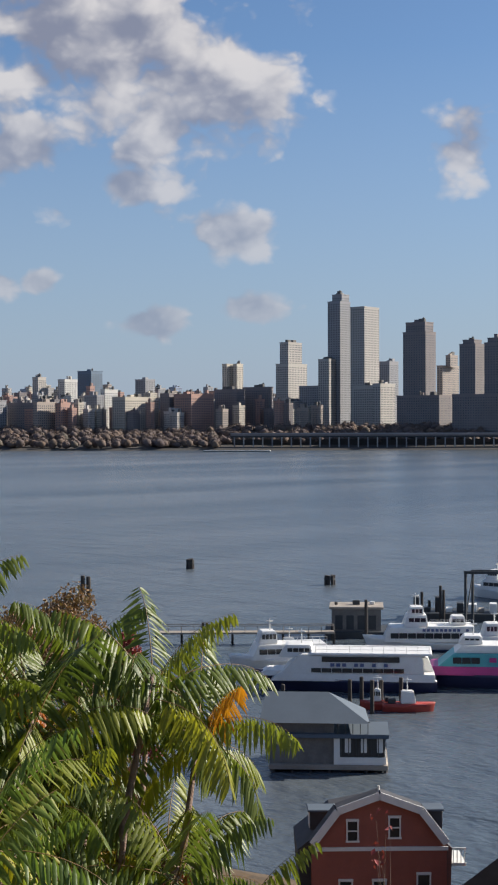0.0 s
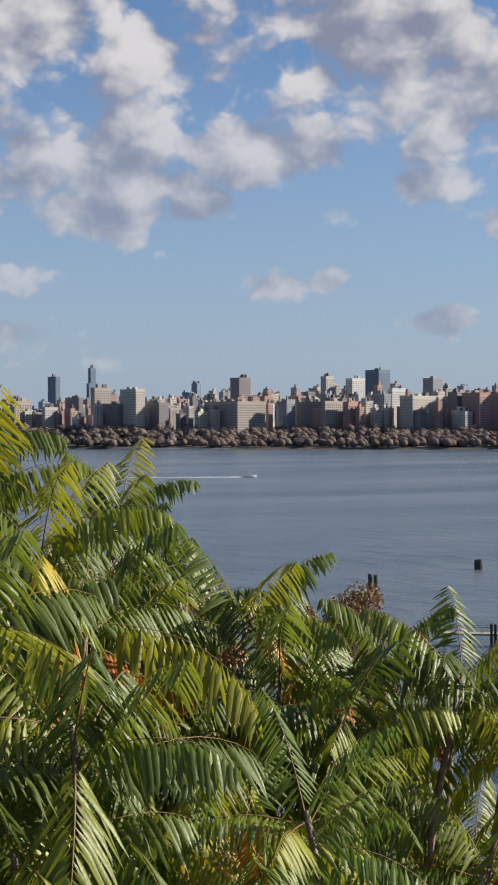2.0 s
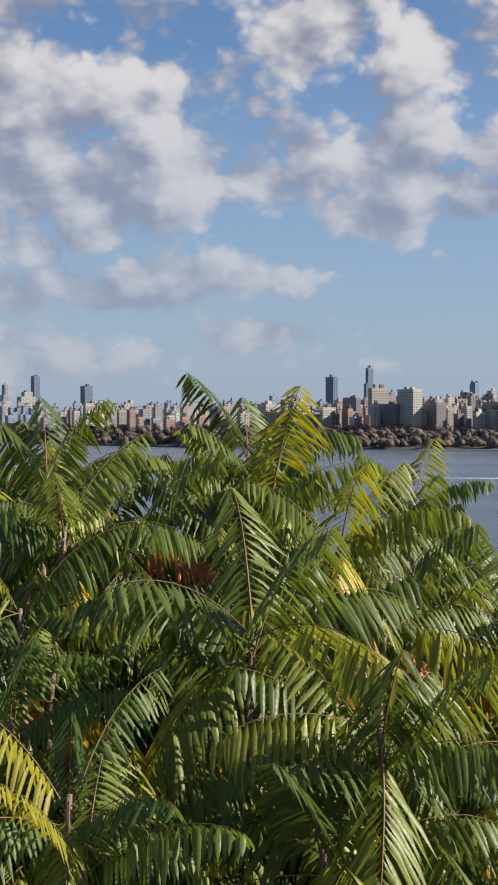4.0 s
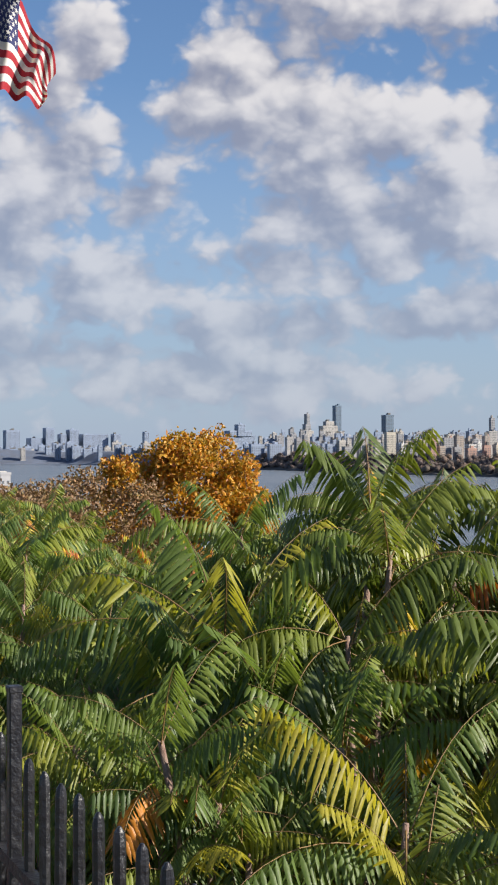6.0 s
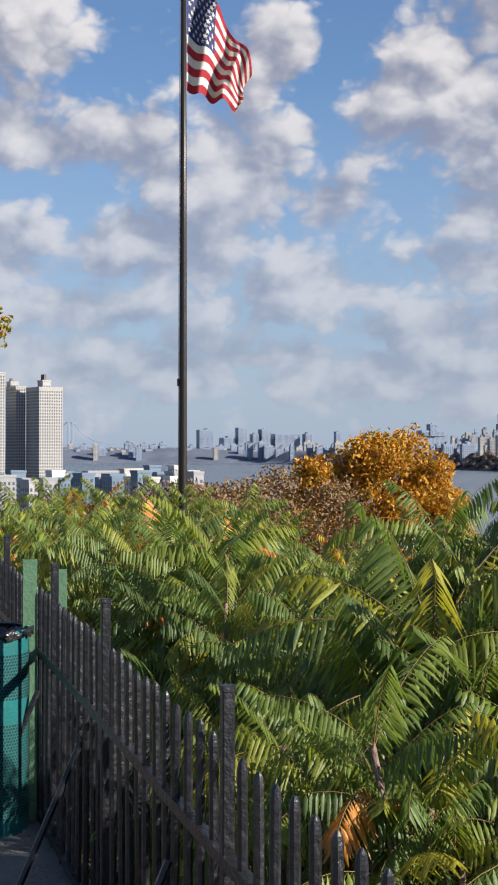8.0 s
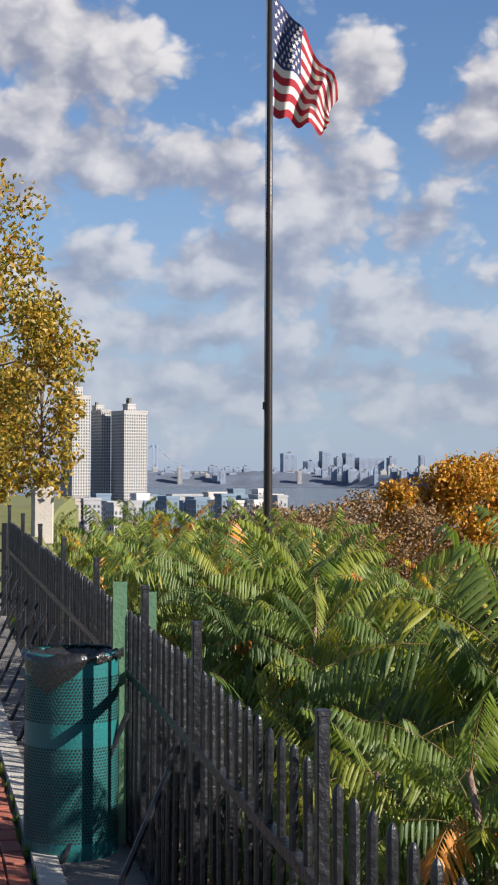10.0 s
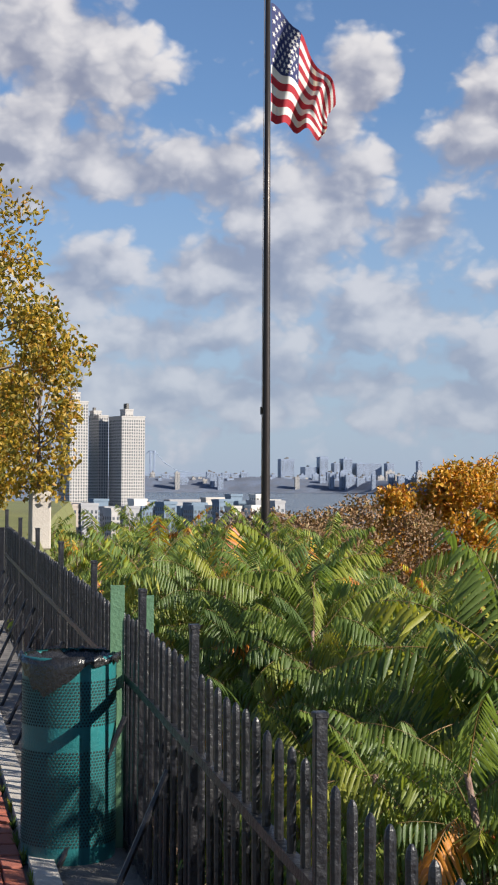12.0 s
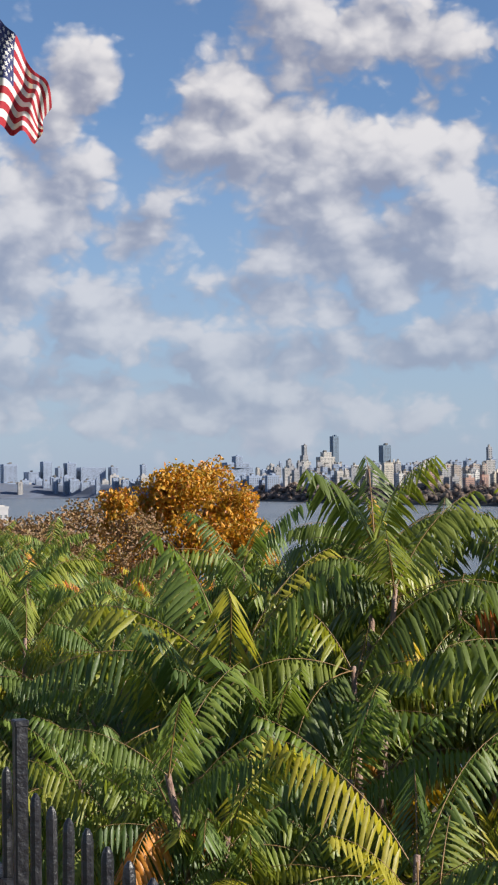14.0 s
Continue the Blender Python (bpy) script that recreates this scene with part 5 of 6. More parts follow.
def broadleaf(name, label, at, height, spread, crown_low, leaf, n_clumps, n_leaves, size, seed, clump=0.9, lean=(0, 0), trunk_r=0.16):
    """A tree with a tapered trunk, limbs to every clump and a ragged crown."""
    rng = random.Random(seed)
    ob = thing(name, label, "tree" if height > 4 else "shrub", m=pose(*at))
    bm = bmesh.new()
    fork = Vector((lean[0] * 0.4, lean[1] * 0.4, crown_low + (height - crown_low) * 0.25))
    add_tube(bm, [(0, 0, -0.3), (lean[0] * 0.1, lean[1] * 0.1, crown_low * 0.6), fork], [trunk_r, trunk_r * 0.75, trunk_r * 0.55], 9)
    centres = []
    for k in range(n_clumps):
        v = (k + 0.5) / n_clumps
        a = k * 2.4 + rng.uniform(-0.4, 0.4)
        prof = math.sin(math.pi * min(1, 0.12 + v * 0.86)) ** 0.7
        r = spread * prof * rng.uniform(0.45, 1.0)
        c = Vector((lean[0] + math.cos(a) * r, lean[1] + math.sin(a) * r, crown_low + (height - crown_low) * v * rng.uniform(0.93, 1.05)))
        centres.append(c)
        s = fork.lerp(Vector((lean[0], lean[1], max(c.z - 0.6, fork.z))), rng.uniform(0.2, 0.8))
        knee = s.lerp(c, 0.5) + Vector((rng.uniform(-0.2, 0.2), rng.uniform(-0.2, 0.2), rng.uniform(-0.25, 0.1)))
        add_tube(bm, [fork, s, knee, c], [trunk_r * 0.4, trunk_r * 0.25, trunk_r * 0.14, trunk_r * 0.05], 5, False)
    part("trunk", bm, m_twig, ob, smooth=True)
    v, f = leaf_quads(rng, centres, clump, n_leaves, size)
    crown = part("crown", mesh_of("crown", v, f, leaf), None, ob)
    tagged(crown, kind="stuff")
    return ob


def on_hill(az, d):
    p = polar(az, d)
    return Vector((p.x, p.y, hill_z(p.x, p.y)))


# the broad orange tree past the sumacs, with lower russet shrubs beside it
p = on_hill(7.7, 45)
broadleaf("maple_tree", "broad maple tree in full orange autumn leaf", p, EYE_Z + 0.15 - p.z, 3.2, 2.5, m_orange, 120, 40000, 0.155, 31, 0.66)
p = on_hill(5.15, 44)
broadleaf("maple_tree", "narrow maple tree with bright orange leaves", p, EYE_Z - 0.2 - p.z, 1.15, 2.5, m_orange, 24, 9000, 0.135, 32, 0.45)
p = on_hill(10.0, 44)
broadleaf("maple_tree", "low maple tree with orange and green leaves", p, EYE_Z - 0.75 - p.z, 1.3, 2.2, m_orange, 34, 12000, 0.135, 33, 0.5)
for k, (az, d, top, leaf) in enumerate(((2.6, 41, -1.0, m_russet), (3.6, 42, -0.75, m_russet), (1.6, 40, -1.15, m_russet), (0.4, 39, -1.1, m_russet), (5.9, 40, -0.9, m_russet), (-0.8, 38, -1.1, m_bare), (2.0, 36, -1.35, m_russet))):
    p = on_hill(az, d)
    broadleaf("autumn_shrub", "russet brown shrub losing its leaves" if leaf is m_russet else "bare grey-brown shrub on the slope", p, EYE_Z + top - p.z, 1.2, 1.2, leaf, 26, 5200, 0.11, 50 + k, 0.5, trunk_r=0.06)

# yellowing tree over the promenade
p = polar(-13.6, 34)
broadleaf("yellow_tree", "tall park tree with thinning golden leaves", (p.x, p.y, walk_z(p.y)), 8.5, 4.1, 1.0, m_gold, 90, 17000, 0.15, 61, 0.75, trunk_r=0.2)
p = polar(-8.4, 30)
broadleaf("yellow_tree", "small park tree with sparse russet leaves", (p.x, p.y, walk_z(p.y)), 4.4, 0.75, 0.9, m_gold, 26, 3600, 0.12, 62, 0.4, trunk_r=0.07)

p = polar(-10.9, 42)
broadleaf("yellow_tree", "low spreading park tree with golden leaves", (p.x, p.y, walk_z(p.y)), 4.6, 1.7, 0.3, m_gold, 50, 12000, 0.14, 63, 0.55, trunk_r=0.1)

# slope below the lookout, by the docks
for k, (az, d, top, r, leaf, words, n) in enumerate((
        (36.0, 95, -11.2, 4.4, m_russet, "russet oak tree on the river slope", 26000),
        (34.2, 92, -11.0, 3.0, m_russet, "russet oak tree on the river slope", 15000),
        (38.4, 88, -11.9, 1.9, m_red, "dark red shrub by the water", 9000),
        (30.0, 96, -10.6, 3.5, m_russet, "brown autumn tree on the slope", 14000),
        (46.5, 84, -24.6, 2.4, m_bare, "bare brown thicket below the slope", 2600),
        (49.5, 80, -24.8, 2.4, m_bare, "bare brown thicket below the slope", 2600),
        (52.2, 78, -23.4, 2.2, m_bare, "bare brown thicket with red berries", 2600))):
    p = on_hill(az, d)
    broadleaf("autumn_tree", words, p, EYE_Z + top - p.z if top > -20 else 3.2, r, 0.8, leaf, 44, n, 0.24, 70 + k, r * 0.3, trunk_r=0.12)

# sparse young sapling in front of the brick house
p = on_hill(48.0, 70)
broadleaf("sapling", "thin bare sapling with a few red leaves", p, EYE_Z - 70 * 0.25 - p.z, 1.4, 4.0, m_red, 16, 60, 0.3, 88, 0.5, trunk_r=0.07)

# ---- stone and waterfront ----
m_stone = mat("pale_stone", (0.36, 0.33, 0.30), 0.85, vary=0.15, scale=2, fine=30, bump=0.4, stain=(0.3, 0.27, 0.24), stain_amt=0.4)


def park_stone():
    p = polar(-8.35, 30)
    z = walk_z(p.y)
    ob = thing("stone_marker", "upright pale stone marker at the end of the fence", "stone", m=pose(p.x, p.y, z, 0, 0, 20))
    bm = box(-0.2, 0.2, -0.14, 0.14, -0.2, 0.95, 0.03)
    for v in bm.verts:
        if v.co.z > 1:
            v.co.x *= 0.75
            v.co.z += v.co.x * 0.35
    part("stone", bm, m_stone, ob)


park_stone()

m_steel_dark = mat("dark_steel", (0.035, 0.04, 0.045), 0.6, vary=0.2, scale=1, fine=10, bump=0.1)
m_pile = mat("tarred_pile", (0.045, 0.038, 0.034), 0.85, vary=0.3, scale=1.5, fine=14, bump=0.4)
m_hull_white = mat("white_gelcoat", (0.78, 0.77, 0.74), 0.35, vary=0.06, scale=0.4, fine=6, bump=0.03, stain=(0.55, 0.52, 0.48), stain_amt=0.25)
m_navy = mat("navy_paint", (0.03, 0.035, 0.085), 0.4, vary=0.12, scale=0.5, fine=6, bump=0.03)
m_pane = mat("smoked_pane", (0.02, 0.022, 0.026), 0.15, spec=0.7, vary=0.1, bump=0)
m_bluebar = mat("blue_lettering", (0.08, 0.11, 0.24), 0.5, vary=0.05, bump=0)
m_pink = mat("magenta_paint", (0.52, 0.06, 0.24), 0.4, vary=0.08, scale=0.5, fine=6, bump=0)
m_cyan = mat("turquoise_paint", (0.09, 0.40, 0.43), 0.4, vary=0.08, scale=0.5, fine=6, bump=0)
m_boat_red = mat("red_hull_paint", (0.36, 0.05, 0.035), 0.45, vary=0.12, scale=0.6, fine=8, bump=0.05)
m_deck = mat("dock_boards", (0.30, 0.26, 0.22), 0.85, vary=0.2, scale=0.5, fine=5, bump=0.2)
m_grey_wall = mat("weathered_wall", (0.20, 0.19, 0.18), 0.85, vary=0.2, scale=0.4, fine=5, bump=0.1, stain=(0.1, 0.09, 0.085), stain_amt=0.5)
m_roof_blue = mat("blue_grey_roof", (0.085, 0.11, 0.14), 0.75, vary=0.12, scale=0.3, fine=4, bump=0.1)
m_foam = mat("foam", (0.75, 0.77, 0.78), 0.8, vary=0.15, scale=0.3, fine=3, bump=0.2)


def site(az, d, z=0.0, turn=0.0):
    """A frame whose +X runs across the line of sight from the lookout, turned if wanted."""
    p = polar(az, d, z)
    return pose(p.x, p.y, z, 0, 0, -az + turn)


def piles(az, d, n, height, r, label, spread=0.8, seed=0):
    rng = random.Random(seed)
    ob = thing("mooring_dolphin" if n > 2 else "mooring_post", label, "mooring piles", "piles in the river", site(az, d))
    for k in range(n):
        a = k * math.tau / n
        x, y = (math.cos(a) * spread, math.sin(a) * spread) if n > 1 else (0, 0)
        h = height * rng.uniform(0.9, 1.05)
        part("timber_post", tube([(x * 1.25, y * 1.25, -3), (x, y, h), (x, y, h + 0.05)], [r, r, r * 0.8], 10), m_pile, ob, smooth=False)
    if n > 2:
        part("band", tube([(0, 0, height * 0.55), (0, 0, height * 0.7)], spread + r, 16), m_steel_dark, ob)


piles(40.66, 358, 7, 2.3, 0.32, "cluster of dark timber mooring piles in the river", 0.65, 1)
piles(46.0, 322, 7, 2.0, 0.36, "cluster of dark timber mooring piles in the river", 0.85, 2)
piles(36.68, 300, 2, 4.6, 0.45, "pair of tall dark mooring piles by the shore", 0.55, 3)
for k, (az, d, h) in enumerate(((46.24, 246, 5.5), (47.38, 238, 7.0), (49.50, 262, 5.5), (49.78, 268, 3.4), (50.05, 266, 3.6), (50.2, 262, 6.2), (50.32, 262, 6.0), (46.1, 240, 2.6), (44.2, 190, 1.8), (46.75, 186, 3.0), (47.2, 185, 3.4), (47.95, 184, 3.6), (47.6, 180, 3.8), (48.7, 186, 3.2))):
    piles(az, d, 1, h, 0.26, "single dark mooring pile beside the ferry dock", 0, 10 + k)


def hull(length, beam, height, sheer=0.6, stern=0.75):
    """A lofted boat hull along X, bow towards -X."""
    verts, faces = [], []
    n, secs = 22, 6
    for i in range(n + 1):
        t = i / n
        wide = beam / 2 * min(1, (math.sin(min(1, t * 1.9) * math.pi / 2) ** 0.75)) * (1 if t < 0.7 else 1 - (1 - stern) * (t - 0.7) / 0.3)
        top = height + sheer * (1 - t) ** 2.2
        x0 = (t - 0.5) * length
        for j in range(secs + 1):
            s = j / secs
            w = wide * (0.55 + 0.45 * s ** 0.6)
            x = x0 + (1 - s) * (1 - t) ** 3 * length * 0.06
            verts += [(x, -w, -0.5 + (top + 0.5) * s), (x, w, -0.5 + (top + 0.5) * s)]
    row = 2 * (secs + 1)
    for i in range(n):
        for j in range(secs):
            a = i * row + 2 * j
            faces += [(a, a + row, a + row + 2, a + 2), (a + 1, a + 3, a + row + 3, a + row + 1)]
        a = i * row + 2 * secs
        faces.append((a, a + row, a + row + 1, a + 1))
    a = n * row
    faces.append(tuple([a + 2 * j for j in range(secs + 1)] + [a + 2 * j + 1 for j in range(secs, -1, -1)]))
    bm = bmesh.new()
    vs = [bm.verts.new(v) for v in verts]
    for f in faces:
        bm.faces.new([vs[k] for k in f])
    bmesh.ops.recalc_face_normals(bm, faces=bm.faces)
    return bm


def cabin(x0, x1, half, z0, z1, rake_front=0.0, rake_back=0.0, tumble=0.1):
    bm = bmesh.new()
    add_box(bm, x0, x1, -half, half, z0, z1)
    for v in bm.verts:
        if v.co.z > (z0 + z1) / 2:
            v.co.x += rake_front if v.co.x < (x0 + x1) / 2 else -rake_back
            v.co.y *= 1 - tumble / max(half, 0.1)
    bmesh.ops.bevel(bm, geom=list(bm.edges), offset=min(0.12, (z1 - z0) * 0.1), segments=2, affect="EDGES")
    return bm


def pane_row(ob, x0, x1, y, z0, z1, n, parent=None):
    step = (x1 - x0) / n
    for k in range(n):
        part("pane", box(x0 + step * k + 0.05, x0 + step * (k + 1) - 0.05, y - 0.03, y + 0.03, z0, z1), m_pane, parent or ob)


def rails(ob, x0, x1, y, z, h=1.0, n=8):
    part("rail", tube([(x0, y, z + h), (x1, y, z + h)], 0.035, 5), m_hull_white, ob)
    part("rail", tube([(x0, y, z + h * 0.5), (x1, y, z + h * 0.5)], 0.025, 5), m_hull_white, ob)
    for k in range(n + 1):
        x = x0 + (x1 - x0) * k / n
        part("stanchion", tube([(x, y, z), (x, y, z + h)], 0.03, 5), m_hull_white, ob)


def bars(ob, x0, x1, y, z, h, n, material):
    """Plain bars in place of lettering."""
    rng = random.Random(int(x0 * 10) + n)
    step = (x1 - x0) / n
    for k in range(n):
        if rng.random() < 0.14:
            continue
        part("lettering_bar", box(x0 + step * (k + 0.14), x0 + step * (k + 0.82), y - 0.025, y + 0.025, z, z + h), material, ob)


def mast(ob, x, z, h):
    part("mast", tube([(x, 0, z), (x, 0, z + h)], [0.09, 0.05], 7), m_hull_white, ob)
    part("crosstree", tube([(x, -0.8, z + h * 0.6), (x, 0.8, z + h * 0.6)], 0.04, 5), m_hull_white, ob)
    part("radar", box(x - 0.5, x + 0.5, -0.1, 0.1, z + h * 0.75, z + h * 0.85, 0.03), m_hull_white, ob)


def ferry_large(az, d, turn):
    ob = thing("passenger_ferry", "long white passenger ferry with navy hull, moored", "ferry", "ferries at the dock", site(az, d, 0, turn))
    part("hull", hull(24, 7.5, 1.5, 0.9), m_navy, ob, "dark navy hull", smooth=True)
    part("bulwark", cabin(-9.5, 11.8, 3.7, 1.5, 2.5, 1.2, 0.1), m_hull_white, ob)
    part("bow_deck", cabin(-11.4, -6.5, 2.2, 1.9, 2.6, 1.2, 0), m_hull_white, ob)
    part("main_cabin", cabin(-8.2, 10.4, 3.5, 2.4, 4.9, 2.6, 0.3), m_hull_white, ob)
    part("window_band", box(-2.8, 7.2, -3.58, -3.40, 4.0, 4.7, 0.02), m_pane, ob, "long dark window band")
    pane_row(ob, -4.2, 7.8, -3.60, 2.65, 3.2, 9)
    bars(ob, -1.8, 6.6, -3.62, 3.42, 0.42, 11, m_bluebar)
    part("roof_deck", cabin(-4.4, 11.4, 3.6, 4.9, 5.15, 0.2, 0.1), m_hull_white, ob)
    part("wheelhouse", cabin(-8.6, -4.0, 2.0, 4.3, 5.9, 1.0, 0.3), m_hull_white, ob)
    pane_row(ob, -7.4, -4.4, -1.98, 5.0, 5.5, 4)
    rails(ob, -3.6, 11.0, -3.4, 5.15, 0.9, 10)
    mast(ob, -5.6, 5.9, 1.9)
    part("stern_stair", cabin(9.4, 11.6, 1.4, 2.5, 4.4, 0.3, 0.8), m_hull_white, ob)


def ferry_medium(az, d, turn):
    ob = thing("passenger_ferry", "white double-deck ferry with a high wheelhouse", "ferry", "ferries at the dock", site(az, d, 0, turn))
    part("hull", hull(17.5, 6.4, 1.2, 1.0), m_hull_white, ob, smooth=True)
    part("waterline", hull(17.3, 6.5, 0.25, 0.1), m_navy, ob, "dark waterline band", smooth=True)
    part("main_cabin", cabin(-5.6, 8.0, 2.9, 1.4, 3.6, 1.0, 0.2), m_hull_white, ob)
    pane_row(ob, -4.6, 7.2, -2.95, 2.0, 2.8, 9)
    bars(ob, 0.2, 7.4, -2.92, 3.05, 0.4, 11, m_bluebar)
    part("upper_cabin", cabin(-2.6, 1.2, 2.2, 3.6, 5.4, 0.6, 0.2), m_hull_white, ob)
    pane_row(ob, -1.8, 0.9, -2.15, 4.4, 5.0, 3)
    part("wheelhouse", cabin(-1.8, 0.6, 1.6, 5.4, 6.6, 0.3, 0.1), m_hull_white, ob)
    pane_row(ob, -1.3, 0.4, -1.56, 5.7, 6.3, 3)
    part("upper_deck", cabin(1.2, 8.2, 2.8, 3.6, 3.8, 0, 0.1), m_hull_white, ob)
    part("aft_house", cabin(4.6, 7.0, 1.5, 3.8, 5.2, 0.3, 0.2), m_hull_white, ob)
    pane_row(ob, 4.9, 6.7, -1.5, 4.3, 4.8, 3)
    rails(ob, 1.4, 8.0, -2.7, 3.8, 1.0, 6)
    mast(ob, -0.6, 6.6, 2.0)


def ferry_bright(az, d, turn):
    ob = thing("passenger_ferry", "navy, magenta and turquoise ferry at its berth", "ferry", "ferries at the dock", site(az, d, 0, turn))
    part("hull", hull(20, 6.6, 1.7, 0.9), m_navy, ob, "dark navy hull", smooth=True)
    part("sheer_band", cabin(-7.6, 10, 3.32, 1.75, 2.9, 1.6, 0), m_pink, ob, "magenta band")
    part("main_cabin", cabin(-5.6, 9.6, 3.1, 2.6, 4.6, 2.4, 0.2), m_cyan, ob, "turquoise cabin side")
    pane_row(ob, -3.4, 0.2, -3.14, 3.3, 4.1, 3)
    part("upper_cabin", cabin(-3.2, 8, 2.6, 4.6, 5.6, 1.2, 0.2), m_hull_white, ob)
    part("wheelhouse", cabin(-2.6, 0.6, 1.7, 5.6, 6.7, 0.7, 0.2), m_hull_white, ob)
    pane_row(ob, -1.8, 0.2, -1.62, 5.9, 6.4, 3)
    bars(ob, 1.2, 6.5, -3.16, 3.5, 0.6, 4, m_pink)
    mast(ob, -0.6, 6.7, 1.8)


def small_boat(name, label, az, d, turn, length, hullm, house=True):
    ob = thing(name, label, "boat", "small boats at the dock", site(az, d, 0, turn))
    part("hull", hull(length, length * 0.36, 0.8, 0.35), hullm, ob, smooth=True)
    part("deck_edge", cabin(-length * 0.34, length * 0.48, length * 0.17, 0.8, 0.98), m_boat_red, ob)
    if house:
        part("wheelhouse", cabin(-length * 0.14, length * 0.16, length * 0.12, 0.95, 2.5, 0.35, 0.1), m_hull_white, ob)
        pane_row(ob, -length * 0.10, length * 0.13, -length * 0.12 + 0.02, 1.7, 2.2, 3)
        mast(ob, 0.2, 2.5, 1.6)
    part("engine_box", box(length * 0.25, length * 0.4, -0.5, 0.5, 0.9, 1.5, 0.05), m_steel_dark, ob)


ferry_large(46.55, 197, -2)
ferry_medium(49.4, 232, 4)
ferry_bright(51.6, 201, 2)
small_boat("work_boat", "red and white harbour work boat", 49.0, 182, 182, 6.4, m_boat_red)
small_boat("work_boat", "small red and white launch beside the pile", 47.75, 183, 4, 4.0, m_boat_red)


def ferry_behind(az, d, turn, label, n=1):
    ob = thing("ferry", label, "ferry", "ferries at the dock", site(az, d, 0, turn))
    part("hull", hull(15, 5.5, 1.6, 0.8), m_hull_white, ob, smooth=True)
    part("main_cabin", cabin(-4.5, 6.5, 2.4, 1.6, 3.8, 1.0, 0.2), m_hull_white, ob)
    pane_row(ob, -3.4, 6, -2.4, 2.5, 3.2, 8)
    part("wheelhouse", cabin(-3.4, -0.6, 1.6, 3.8, 5.6, 0.5, 0.2), m_hull_white, ob)
    pane_row(ob, -2.9, -0.8, -1.55, 4.5, 5.2, 4)
    rails(ob, 0, 6.3, -2.2, 3.8, 1.0, 6)
    mast(ob, -1.5, 5.6, 1.6)


ferry_behind(44.1, 212, 10, "white ferry with a glazed wheelhouse behind another")
ferry_behind(52.6, 300, -30, "white ferry lying at the far side of the dock")
small_boat("work_boat", "dark work boat at the end of the pier", 44.4, 226, 8, 6.0, m_steel_dark)
ferry_behind(52.6, 222, 10, "white ferry behind a bright coloured one")


def dock_works():
    ob = thing("dock_barge", "flat-roofed weathered dock building on a barge", "dock building", m=site(47.1, 246))
    part("barge", box(-5.5, 9, -4, 5, -0.6, 1.1, 0.1), m_steel_dark, ob)
    part("wall", box(-4.4, 3.6, -2.6, 3.4, 1.1, 4.6), m_grey_wall, ob)
    part("roof", box(-4.8, 4.0, -3.0, 3.8, 4.6, 5.0, 0.05), m_deck, ob, "pale flat roof")
    for k in range(4):
        part("door", box(-3.8 + k * 1.8, -2.6 + k * 1.8, -2.68, -2.58, 1.3, 3.6), m_steel_dark, ob)
    part("vent", box(-1.0, 0.2, 0, 1, 5.0, 5.7, 0.05), m_steel_dark, ob)
    part("vent", box(1.8, 2.6, 0.4, 1.2, 5.0, 5.5, 0.05), m_hull_white, ob)
    ob = thing("work_barge", "dark work barge stacked with gear", "barge", m=site(50.9, 268))
    part("barge", box(-9, 9, -4, 4, -0.6, 1.4, 0.1), m_steel_dark, ob)
    rng = random.Random(8)
    for k in range(9):
        x = -8 + k * 1.9
        part("crate", box(x, x + rng.uniform(0.8, 1.7), -2, 0.5, 1.4, 1.4 + rng.uniform(0.6, 2.6), 0.05), rng.choice((m_grey_wall, m_steel_dark, m_deck, m_hull_white)), ob)
    ob = thing("gantry", "tall dark steel loading gantry over the dock", "gantry", m=site(51.5, 258))
    for x, y in ((-1.6, 0), (-0.4, 2.5), (7.5, 0), (8.5, 2.5)):
        part("leg", tube([(x, y, -2), (x, y, 9.2)], 0.26, 8), m_steel_dark, ob)
    part("beam", box(-1.9, 9.0, -0.25, 0.25, 9.0, 9.5, 0.03), m_steel_dark, ob)
    part("beam", box(-0.7, 9.0, 2.25, 2.75, 9.0, 9.5, 0.03), m_steel_dark, ob)
    part("crossbeam", box(-1.8, -1.3, 0, 2.6, 5.0, 5.3, 0.03), m_steel_dark, ob)
    part("brace", tube([(-1.6, 0, 1.5), (-0.4, 2.5, 8.6)], 0.12, 6), m_steel_dark, ob)


dock_works()


def pier():
    ob = thing("pier", "long timber pier with a rail across the water", "pier", m=site(43.0, 236))
    part("deck", box(-15, 13, -1.1, 1.1, 1.7, 2.0, 0.03), m_deck, ob)
    for y in (-1.0, 1.0):
        part("rail", tube([(-15, y, 3.0), (13, y, 3.0)], 0.06, 6), m_grey_wall, ob)
    for k in range(15):
        x = -15 + k * 2
        part("baluster", tube([(x, -1.0, 2.0), (x, -1.0, 3.0)], 0.05, 5), m_grey_wall, ob)
        if k % 2 == 0:
            part("timber_post", tube([(x, 0, -3), (x, 0, 1.8)], 0.2, 7), m_pile, ob)
    for x in (-7.6, -7.0, -6.2):
        part("mooring_post", tube([(x, -1.4, -3), (x, -1.4, 3.6)], 0.22, 7), m_pile, ob)


pier()


